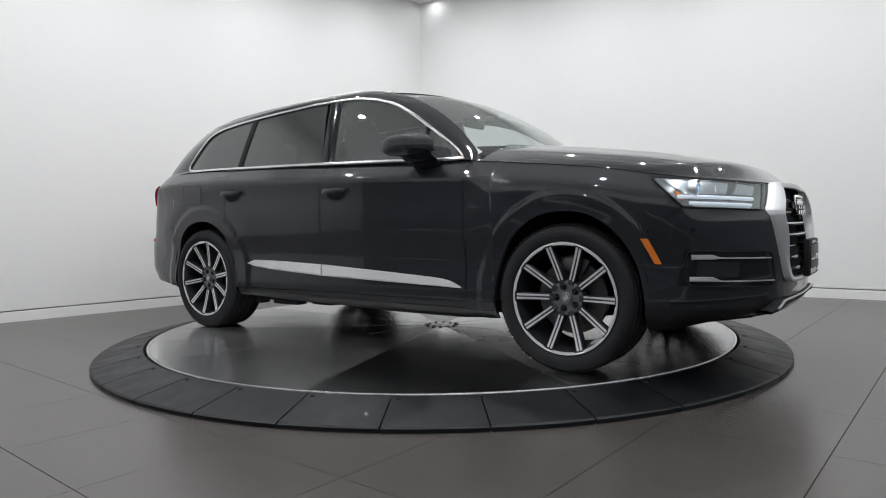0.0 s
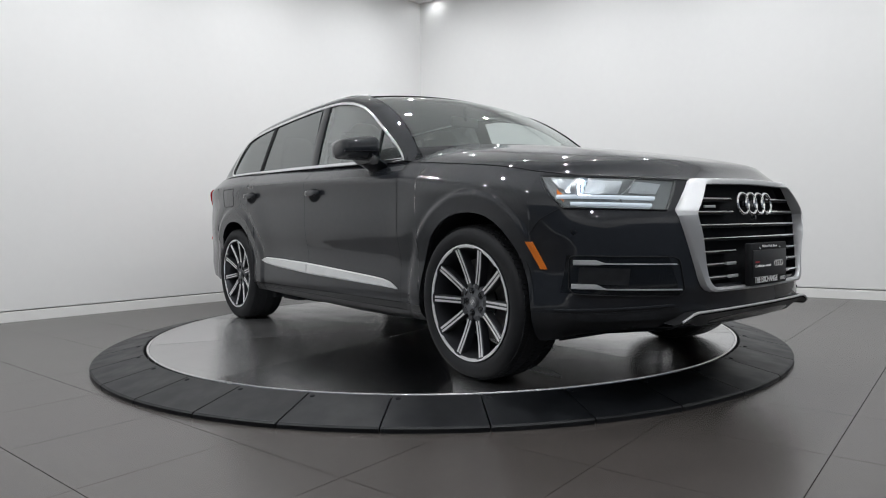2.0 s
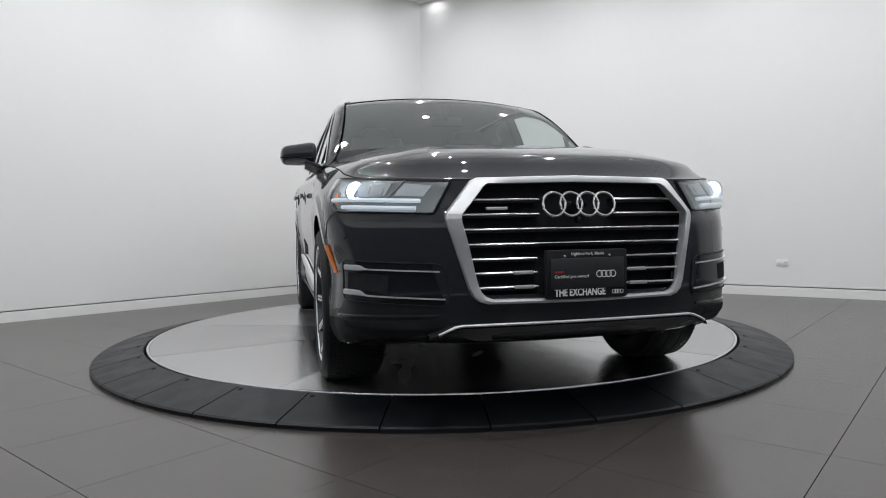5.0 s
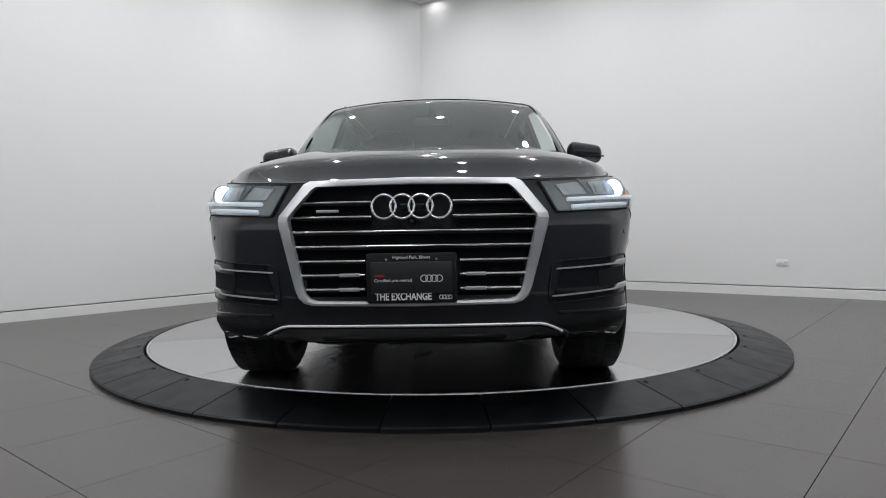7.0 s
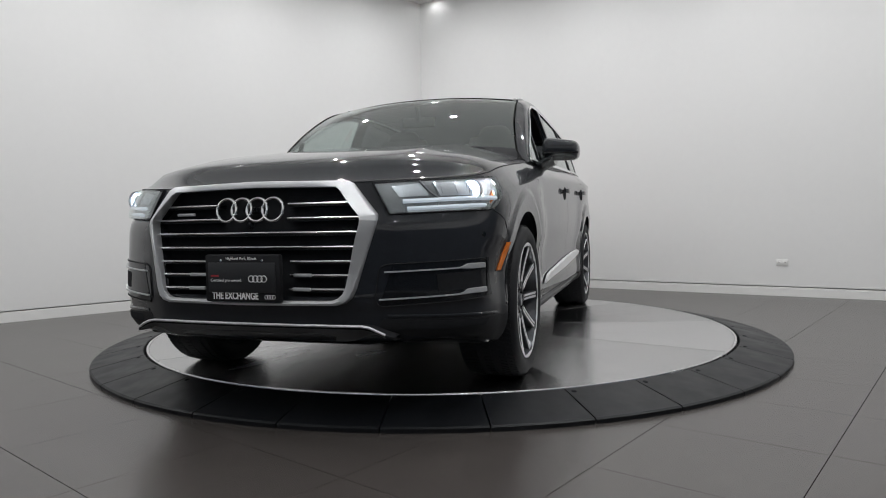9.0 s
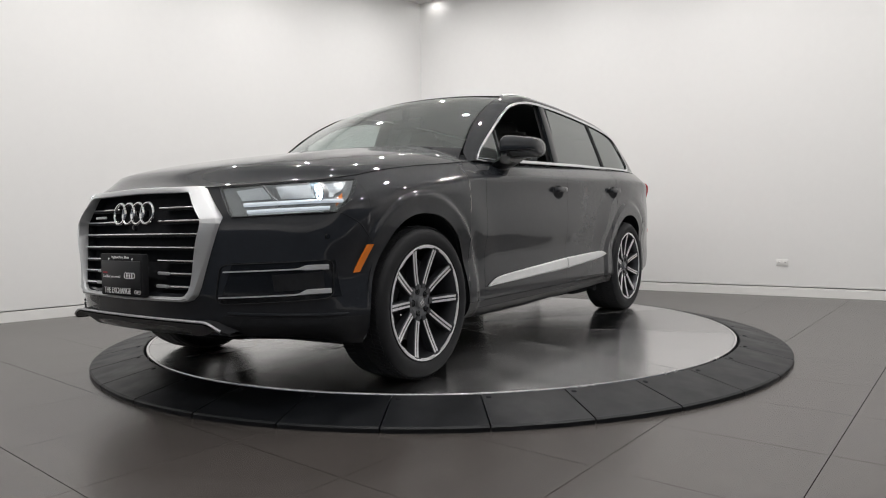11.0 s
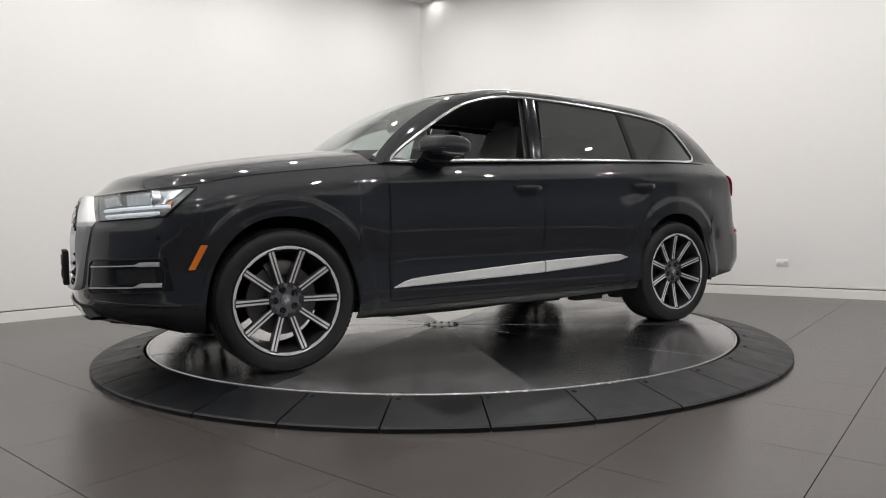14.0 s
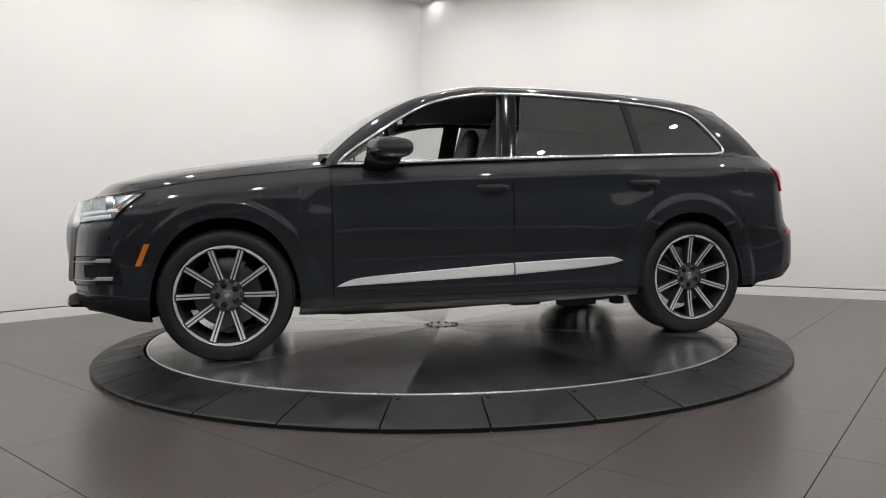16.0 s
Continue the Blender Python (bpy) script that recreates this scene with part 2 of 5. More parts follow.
def wall(name, a, b, label, band_top=0.0):
    """A wall with a shadow gap above its flush baseboard."""
    a, b = Vector(a), Vector(b)
    d = (b - a).normalized()
    inward = Vector((-d.y, d.x, 0))
    if inward.dot(Vector((0, -1, 0)) - a) < 0:
        inward = -inward
    bm = bmesh.new()
    prof = [(0.0, 0.096), (-0.05, 0.096), (-0.05, 0.110), (0.0, 0.110), (0.0, CEIL), (-0.15, CEIL), (-0.15, 0.0), (-0.004, 0.0)]
    rows = [[p + inward * o + Vector((0, 0, z)) for o, z in prof] for p in (a - d * 0.0, b)]
    grid_mesh(bm, rows, close_v=True)
    w = tagged(part(name, bm, WALL, smooth=False), label, "wall", kind="structure")
    bm = bmesh.new()
    prof = [(0.0, 0.001), (0.003, 0.001), (0.003, 0.094), (0.0, 0.097), (-0.003, 0.097), (-0.003, 0.001)]
    grid_mesh(bm, [[p + inward * o + Vector((0, 0, z)) for o, z in prof] for p in (a, b)], close_v=True)
    tagged(part("baseboard", bm, WHITE_PLASTIC, smooth=False), "white flush baseboard under a thin shadow gap", "baseboard", kind="structure")
    # added dark band, out of view: it darkens what the car paint mirrors
    if band_top:
        bm = bmesh.new()
        prof = [(0.001, 0.112), (0.012, 0.112), (0.012, band_top - 0.004), (0.008, band_top), (0.001, band_top)]
        grid_mesh(bm, [[p + inward * o + Vector((0, 0, z)) for o, z in prof] for p in (a, b)], close_v=True)
        tagged(part("trim", bm, DARK_BAND, smooth=False), "added dark band low on the unseen rear wall, darkens reflections", "wall panelling", kind="structure")
    return w


wall("wall_west", LEFT_END, CORNER, "plain white painted showroom wall")
wall("wall_north", CORNER, RIGHT_END, "plain white painted showroom wall with a socket")
wall("wall_east", RIGHT_END, FAR_END, "unseen white showroom wall behind an added dark band", 1.9)
wall("wall_south", FAR_END, LEFT_END, "unseen white showroom wall behind an added dark band", 1.9)
bm = bmesh.new()
pts = [CORNER - (LEFT_D + RIGHT_D) * 0.2, LEFT_END + (LEFT_D - RIGHT_D) * 0.2, FAR_END + (LEFT_D + RIGHT_D) * 0.2, RIGHT_END + (RIGHT_D - LEFT_D) * 0.2]
lo = [bm.verts.new((p.x, p.y, CEIL)) for p in pts]
hi = [bm.verts.new((p.x, p.y, CEIL + 0.2)) for p in pts]
bm.faces.new(lo), bm.faces.new(hi)
for i in range(4):
    bm.faces.new((lo[i], lo[(i + 1) % 4], hi[(i + 1) % 4], hi[i]))
tagged(part("ceiling", bm, CEILING, smooth=False), "grey painted showroom ceiling", "ceiling", kind="structure")

# downlights: the fixture and a lamp just below each
bm = bmesh.new()
lathe(bm, [(0.085, 0.0), (0.085, -0.010), (0.066, -0.014), (0.060, -0.006), (0.0005, -0.005)], axis="z", n=28)
first = thing("downlight", "round white recessed ceiling downlight, lit", "ceiling light", "ceiling downlights")
part("trim_ring", bm, WHITE_PLASTIC, first)
bm = bmesh.new()
bmesh.ops.create_circle(bm, cap_ends=True, radius=0.056, segments=20, matrix=Matrix.Translation((0, 0, -0.008)))
part("diffuser", bm, DOWNLIGHT, first, smooth=False)
lamp = bpy.data.lights.new("downlight_lamp", "AREA")
lamp.shape, lamp.size, lamp.energy, lamp.color, lamp.spread = "DISK", 0.085, 18.0, (1.0, 0.965, 0.91), radians(175)
corner_lamp = lamp.copy()
corner_lamp.energy = 0.02
spots = []
spots.append(CORNER + LEFT_D * 0.14 + RIGHT_D * 0.31)
for i in range(5):
    for j in range(5):
        spots.append(CORNER + LEFT_D * (1.27 + 1.80 * i) + RIGHT_D * (1.17 + 1.80 * j))
for k, p in enumerate(spots):
    at = Matrix.Translation((p.x, p.y, CEIL - 0.001))
    if k == 0:
        first.matrix_basis = at
    else:
        copy_thing(first, at)
    l = new("downlight_lamp", corner_lamp if k == 0 else lamp)
    l.location = (p.x, p.y, CEIL - 0.018)

# wall socket
bm = bmesh.new()
box(bm, (0, 0, 0), (0.115, 0.008, 0.07), 0.003)
so = thing("wall_socket", "white double socket plate low on the wall", "socket")
part("cover_plate", bm, WHITE_PLASTIC, so)
for dx in (-0.027, 0.027):
    bm = bmesh.new()
    box(bm, (dx, -0.005, 0), (0.034, 0.006, 0.03), 0.003)
    part("outlet", bm, WHITE_PLASTIC, so)
    bm = bmesh.new()
    for sx in (-0.006, 0.006):
        box(bm, (dx + sx, -0.0085, 0.003), (0.003, 0.002, 0.010))
    part("slot", bm, MATT, so, smooth=False)
along = (Vector((3.68, 2.10, 0)) - CORNER).dot(RIGHT_D)
p = CORNER + RIGHT_D * along
so.matrix_basis = Matrix.Translation((p.x, p.y, 0.365)) @ Matrix.Rotation(math.atan2(RIGHT_D.y, RIGHT_D.x), 4, "Z") @ Matrix.Translation((0, -0.005, 0))


# ---- the turntable ----
def ring_sector(bm, a0, a1, prof, n=6):
    """A closed sector swept between two angles; prof: (radius, height) loop."""
    rows = []
    for i in range(n + 1):
        a = a0 + (a1 - a0) * i / n
        rows.append([Vector((r * math.cos(a), r * math.sin(a), z)) for r, z in prof])
    V = grid_mesh(bm, rows, close_v=True)
    bm.faces.new(V[0]), bm.faces.new(V[-1])


ramp = thing("ramp_ring", "black rubber ramp ring of bolted segments round the turntable", "ramp")
SEG = 33
half = math.pi / SEG - 0.0016
bm = bmesh.new()
ring_sector(bm, -half, half, [(2.060, 0.0), (2.060, DECK_Z - 0.003), (2.066, DECK_Z), (R_RING - 0.010, 0.025), (R_RING, 0.018), (R_RING, 0.0)], 6)
seg_mesh = mesh_of("segment", bm, RUBBER, smooth=False)
bm = bmesh.new()
lathe(bm, [(0.0005, 0.0018), (0.010, 0.0018), (0.012, 0.0010), (0.0125, -0.002)], axis="z", n=14)
bolt_mesh = mesh_of("bolt", bm, DARK)
for k in range(SEG):
    a = radians(-96.3) + 2 * math.pi * (k + 0.5) / SEG
    o = new("segment", seg_mesh)
    o.parent = ramp
    o.matrix_basis = Matrix.Rotation(a, 4, "Z")
    b = new("bolt", bolt_mesh)
    b.parent = o
    b.matrix_basis = Matrix.Rotation(-half + 0.014, 4, "Z") @ Matrix.Translation((2.098, 0, DECK_Z - 0.0055)) @ Matrix.Rotation(radians(10.5), 4, "Y")

table = thing("turntable", "round brushed aluminium turntable deck of sector plates", "turntable")
bm = bmesh.new()
lathe(bm, [(R_DISC - 0.016, DECK_Z - 0.06), (R_DISC - 0.016, DECK_Z), (R_DISC - 0.002, DECK_Z + 0.001), (R_DISC, DECK_Z - 0.002), (R_DISC, DECK_Z - 0.06)], axis="z", n=160)
part("edge_band", bm, ALU_RIM, table)
bm = bmesh.new()
ring_sector(bm, radians(-18) + 0.001, radians(18) - 0.001, [(0.135, DECK_Z - 0.01), (0.135, DECK_Z - 0.0005), (R_DISC - 0.018, DECK_Z - 0.0005), (R_DISC - 0.018, DECK_Z - 0.01)], 18)
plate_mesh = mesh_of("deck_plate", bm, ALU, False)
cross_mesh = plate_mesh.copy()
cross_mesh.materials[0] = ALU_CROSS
bm = bmesh.new()
ring_sector(bm, -0.0013, 0.0013, [(0.14, DECK_Z - 0.006), (0.14, DECK_Z + 0.0002), (R_DISC - 0.02, DECK_Z + 0.0002), (R_DISC - 0.02, DECK_Z - 0.006)], 1)
seam_mesh = mesh_of("seam", bm, ALU_RIM, False)
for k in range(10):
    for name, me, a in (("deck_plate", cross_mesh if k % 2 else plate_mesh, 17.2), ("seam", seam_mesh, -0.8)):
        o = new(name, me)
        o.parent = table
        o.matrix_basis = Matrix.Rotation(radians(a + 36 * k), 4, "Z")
bm = bmesh.new()
lathe(bm, [(0.0005, DECK_Z + 0.001), (0.10, DECK_Z + 0.001), (0.128, DECK_Z), (0.132, DECK_Z - 0.01)], axis="z", n=48)
part("hub_cover", bm, ALU, table)
for k in range(12):
    bm = bmesh.new()
    a = 2 * math.pi * k / 12
    lathe(bm, [(0.0005, DECK_Z + 0.006), (0.009, DECK_Z + 0.006), (0.011, DECK_Z + 0.001)], axis="z", n=8, m=Matrix.Translation((0.112 * math.cos(a), 0.112 * math.sin(a), 0)))
    part("hub_bolt", bm, STEEL, table)

# ---- the car ----
car = thing("car", "black sport utility car with silver grille on the turntable", "car")
# outline of the body in plan, from the nose round the flank to the tail
PLAN = [(2.452, 0.0), (2.448, 0.2), (2.432, 0.38), (2.392, 0.53), (2.315, 0.69), (2.225, 0.818), (2.10, 0.912), (1.95, 0.954), (1.75, 0.964), (1.5, 0.966), (1.1, 0.966), (0.6, 0.965),
        (0.0, 0.965), (-0.6, 0.965), (-1.1, 0.968), (-1.5, 0.974), (-1.85, 0.962), (-2.1, 0.938), (-2.30, 0.895), (-2.43, 0.81), (-2.505, 0.66), (-2.545, 0.4), (-2.555, 0.0)]


def spline(points, step=16):
    out = []
    P = [Vector((*p, 0)) for p in points]
    P = [P[0] + (P[0] - P[1]) * Vector((0, 1, 0)) * 1.0 + Vector((P[1].x - P[0].x, 0, 0))] + P + [Vector((P[-2].x, -P[-2].y, 0))]
    for i in range(1, len(P) - 2):
        a, b, c, d = P[i - 1:i + 3]
        for k in range(step):
            t = k / step
            out.append(0.5 * ((2 * b) + (c - a) * t + (2 * a - 5 * b + 4 * c - d) * t * t + (3 * b - a - 3 * c + d) * t ** 3))
    out.append(P[-2])
    return out


RAIL = spline(PLAN)
ARC = [0.0]
for a, b in zip(RAIL, RAIL[1:]):
    ARC.append(ARC[-1] + (b - a).length)
ARC, RX, RY = np.array(ARC), np.array([p.x for p in RAIL]), np.array([p.y for p in RAIL])
RNX, RNY = np.gradient(RY, ARC), -np.gradient(RX, ARC)
RNX, RNY = RNX / np.hypot(RNX, RNY), RNY / np.hypot(RNX, RNY)


def u_x(x):
    return float(np.interp(-x, -RX, ARC))


def u_y(y):
    """Along the nose, by the distance from the middle."""
    return float(np.interp(y, RY[:130], ARC[:130]))


Z_TOP = curve([(2.452, 0.930), (2.40, 0.935), (2.25, 0.948), (2.09, 0.962), (1.92, 0.985), (1.7, 1.025), (1.5, 1.052), (1.2, 1.085), (0.9, 1.115), (0.6, 1.128), (0.36, 1.141), (-0.23, 1.161), (-0.6, 1.175),
               (-1.03, 1.188), (-1.46, 1.198), (-1.8, 1.203), (-2.1, 1.195), (-2.3, 1.17), (-2.43, 1.14), (-2.55, 1.12)])
SILL = curve([(2.452, 0.290), (2.3, 0.283), (2.1, 0.265), (1.9, 0.235), (1.1, 0.240), (0.8, 0.228), (0.4, 0.226), (0.0, 0.240), (-0.6, 0.255), (-1.1, 0.275), (-1.9, 0.30), (-2.2, 0.33), (-2.55, 0.36)])
AXLE_F, AXLE_R, HUB_Z = 1.497, -1.497, 0.372


def arch_z(x):
    """Height of the wheel opening above x, or none."""
    for c, w, h in ((AXLE_F, 0.412, 0.442), (AXLE_R, 0.405, 0.438)):
        t = abs(x - c) / w
        if t < 1:
            return HUB_Z - 0.08 + (h + 0.08) * (1 - t ** 2.3) ** (1 / 2.1)
    return 0.0


FRONT_IN = curve([(0.26, 0.16), (0.285, 0.085), (0.31, 0.035), (0.36, 0.012), (0.43, 0.010), (0.46, 0.004), (0.55, 0.006), (0.68, 0.012), (0.765, 0.018), (0.782, 0.024), (0.797, 0.040), (0.85, 0.054), (0.93, 0.078), (1.0, 0.12)])
SIDE_IN = curve([(0.22, 0.10), (0.25, 0.060), (0.30, 0.030), (0.36, 0.020), (0.41, 0.021), (0.46, 0.025), (0.50, 0.030), (0.55, 0.033), (0.62, 0.027), (0.70, 0.011), (0.80, 0.006), (0.90, 0.010), (0.98, 0.016)])
REAR_IN = curve([(0.30, 0.12), (0.36, 0.04), (0.45, 0.0), (0.60, 0.0), (0.68, 0.012), (0.73, 0.045), (0.95, 0.085), (1.10, 0.125), (1.20, 0.21)])


def wrap(u, z, off=0.0, side=1):
    """A point of the body side, bumper to bumper, off metres proud."""
    x, y = float(np.interp(u, ARC, RX)), float(np.interp(u, ARC, RY))
    nx, ny = float(np.interp(u, ARC, RNX)), float(np.interp(u, ARC, RNY))
    k = math.hypot(nx, ny)
    nx, ny = nx / k, ny / k
    top = Z_TOP(x)
    wf = smooth(0.15, 0.75, nx)
    wr = smooth(0.10, 0.75, -nx)
    crease = top - 0.088
    s = SIDE_IN(min(z, 0.98)) if z < crease else SIDE_IN(min(crease, 0.98)) + 0.006
    if z > crease - 0.012:
        t = max(0.0, (z - crease + 0.012) / 0.100)
        s = SIDE_IN(min(crease - 0.012, 0.98)) + 0.085 * t ** 1.12
    # the flank hollows a little under the shoulder edge
    s -= 0.010 * smooth(crease - 0.15, crease - 0.015, z) * (1 - smooth(crease - 0.012, top, z))
    # swollen arches
    for c in (AXLE_F, AXLE_R):
        d = math.hypot((x - c) / 1.0, (z - HUB_Z) / 1.06)
        s -= 0.013 * (1 - smooth(0.502, 0.522, d)) * smooth(-0.2, 0.3, z) * (1 - smooth(1.90, 1.97, x))
        s -= 0.012 * math.exp(-((d - 0.60) / 0.13) ** 2) * smooth(0.4, 0.75, z) * (1 - smooth(crease - 0.08, crease, z))
    ins = s * (1 - wf) * (1 - wr) + FRONT_IN(z) * wf + REAR_IN(z) * wr - off
    return Vector((x - nx * ins, (y - ny * ins) * side, z))


def columns():
    xs = []
    for c, w in ((AXLE_F, 0.412), (AXLE_R, 0.405)):
        for k in range(41):
            xs.append(c - w * math.cos(math.pi * k / 40) * 0.99999)
        xs += [c - w * 1.0002, c + w * 1.0002]
    xs += list(DOOR_X)
    us = [u_x(x) for x in xs]
    near = sorted(us)
    for u in np.arange(0, ARC[-1], 0.022):
        if min(abs(u - n) for n in near) > 0.007:
            us.append(float(u))
    us.append(float(ARC[-1]))
    return sorted(us)


G = 0.0028
DOOR_X = (0.897 + G, 0.897 - G, -0.232 + G, -0.232 - G, -1.215 + G, -1.215 - G)
COLS = columns()
ROWS = [0, 0.02, 0.05, 0.09, 0.13, 0.17, 0.21, 0.25, 0.30, 0.35, 0.40, 0.45, 0.50, 0.55, 0.60, 0.65, 0.70, 0.75, 0.80, 0.84, 0.87, 0.89, 0.905, 0.92, 0.94, 0.96, 0.98, 1.0]


def low_z(x):
    return max(SILL(x), arch_z(x))


def in_grille(y, z):
    y = abs(y)
    if not 0.47 < z < 0.915:
        return False
    return y < (0.50 - (z - 0.785) * 0.85 if z > 0.785 else 0.50 - (0.785 - z) * 0.33)


def wrap_mesh(u0, u1, side, off=0.0, floor_z=None, roof_z=None, cols=None):
    bm = bmesh.new()
    P = []
    for u in (cols or COLS):
        if not u0 - 1e-6 <= u <= u1 + 1e-6:
            continue
        x = float(np.interp(u, ARC, RX))
        a, b = low_z(x), Z_TOP(x)
        if floor_z is not None:
            a = max(a, floor_z)
        if roof_z is not None:
            b = min(b, roof_z)
        row = []
        for r in ROWS:
            z = a + (b - a) * r
            p = wrap(u, z, off, side)
            row.append(p)
        P.append(row)
    V = [[bm.verts.new(p) for p in row] for row in P]
    for i in range(len(V) - 1):
        for j in range(len(V[0]) - 1):
            q = [V[i][j], V[i + 1][j], V[i + 1][j + 1], V[i][j + 1]]
            c = (q[0].co + q[2].co) / 2
            if c.x > 2.2 and in_grille(c.y, c.z):
                continue
            bm.faces.new(q)
    return bm


def shell(u0, u1, floor_z=None, roof_z=None):
    """Both flanks in one mesh."""
    a = wrap_mesh(u0, u1, 1, 0.0, floor_z, roof_z)
    b = wrap_mesh(u0, u1, -1, 0.0, floor_z, roof_z)
    me = bpy.data.meshes.new("tmp")
    b.to_mesh(me)
    b.free()
    a.from_mesh(me)
    bpy.data.meshes.remove(me)
    bmesh.ops.remove_doubles(a, verts=a.verts[:], dist=0.0004)
    return a


def along(pts, r0, r1=None, off=0.004, side=1, n=6, steps=24, squash=1.0):
    """A bar along (u, z) points on the body, with radius from r0 to r1."""
    r1 = r0 if r1 is None else r1
    cl = [0.0]
    for p, q in zip(pts, pts[1:]):
        cl.append(cl[-1] + math.hypot(q[0] - p[0], q[1] - p[1]))
    rows = []
    P = []
    for i in range(steps + 1):
        s = cl[-1] * i / steps
        u, z = np.interp(s, cl, [p[0] for p in pts]), np.interp(s, cl, [p[1] for p in pts])
        P.append((wrap(float(u), float(z), off, side), r0 + (r1 - r0) * i / steps, wrap(float(u), float(z), off + 0.01, side)))
    for i, (p, r, q) in enumerate(P):
        d = (P[min(i + 1, steps)][0] - P[max(i - 1, 0)][0]).normalized()
        out = (q - p).normalized()
        up = d.cross(out).normalized()
        rows.append([p + (up * math.sin(w) * r + out * math.cos(w) * r * squash) for w in [2 * math.pi * k / n for k in range(n)]])
    bm = bmesh.new()
    V = grid_mesh(bm, rows, close_v=True)
    bm.faces.new(V[0]), bm.faces.new(V[-1])
    return bm


SILL_CUT = 0.325
body = part("body", shell(0, u_x(0.897 + G)), PAINT, car, sharp=50)
part("rear_quarter_panel", shell(u_x(-1.215 - G), ARC[-1]), PAINT, car, sharp=50)
for side in (1, -1):
    part("sill_panel", wrap_mesh(u_x(0.897 + G), u_x(-1.215 - G), side, 0.0, None, SILL_CUT), SILL_BLACK, car, sharp=50)
    part("sill_crease", along([(u_x(1.085), 0.287), (u_x(0.3), 0.290), (u_x(-0.5), 0.300), (u_x(-1.09), 0.312)], 0.0055, None, 0.0008, side, 8, 40, 0.6), SILL_BLACK, car)
for side in (1, -1):
    for a, b in ((0.897 - G, -0.232 + G), (-0.232 - G, -1.215 + G)):
        d = part("door", wrap_mesh(u_x(a), u_x(b), side, 0.0, SILL_CUT + 0.004), PAINT, car, sharp=50)
        # handle: a bar over a dark oval that paints the shade of its scoop
        hx, hz = ((-0.085, 0.982) if a > 0 else (-1.131, 1.009))
        rows = []
        for k in range(15):
            s = -1 + 2 * k / 14
            r = 0.016 * (1 - 0.35 * s * s)
            base = wrap(u_x(hx + 0.105 * s), hz, 0.020 + 0.016 * (1 - s ** 4), side)
            rows.append([base + Vector((0, 0.4 * side * r * math.cos(w), r * 1.2 * math.sin(w))) for w in [2 * math.pi * q / 10 for q in range(10)]])
        bm = bmesh.new()
        V = grid_mesh(bm, rows, close_v=True)
        bm.faces.new(V[0]), bm.faces.new(V[-1])
        part("handle", bm, PAINT, d)
        bm = bmesh.new()
        rows = []
        for k in range(6):
            rows.append([wrap(u_x(hx + 0.080 * (k / 5) * math.cos(w)), hz - 0.016 + 0.046 * (k / 5) * math.sin(w), 0.0015 + 0.002 * (1 - k / 5), side) for w in [2 * math.pi * q / 24 for q in range(24)]])
        grid_mesh(bm, rows[1:], close_v=True)
        part("handle_shade", bm, DARK, d)
    # inner skin behind the gaps
    bm = wrap_mesh(u_x(2.2), u_x(-2.4), side, -0.022)
    part("inner_panel", bm, DARK, car)


def patch(corners, nu=16, nv=4, off=0.004, thick=0.006, side=1):
    """A slab that follows the body: corners (u, z) as lower front, lower rear, upper rear, upper front."""
    bm = bmesh.new()
    (a, b, c, d) = [Vector((*q, 0)) for q in corners]
    tops, unders = [], []
    for i in range(nu + 1):
        s = i / nu
        lo, hi = a.lerp(b, s), d.lerp(c, s)
        row = [lo.lerp(hi, j / nv) for j in range(nv + 1)]
        tops.append([wrap(p.x, p.y, off, side) for p in row])
        unders.append([wrap(p.x, p.y, off - thick, side) for p in row])
    T = grid_mesh(bm, tops)
    B = grid_mesh(bm, unders)
    for i in range(nu):
        bm.faces.new((T[i][0], T[i + 1][0], B[i + 1][0], B[i][0]))
        bm.faces.new((T[i][nv], T[i + 1][nv], B[i + 1][nv], B[i][nv]))
    for j in range(nv):
        bm.faces.new((T[0][j], T[0][j + 1], B[0][j + 1], B[0][j]))
        bm.faces.new((T[nu][j], T[nu][j + 1], B[nu][j + 1], B[nu][j]))
    return bm


# hood: a patch from the nose edge to the cowl
U_TIP = u_x(1.93)
U_COWL = u_x(0.90)
HOOD_C = curve([(2.385, 0.940), (2.36, 0.962), (2.293, 1.000), (2.211, 1.034), (2.044, 1.076), (1.875, 1.108), (1.703, 1.135), (1.527, 1.161), (1.348, 1.184), (1.165, 1.205), (0.979, 1.226), (0.90, 1.238)])


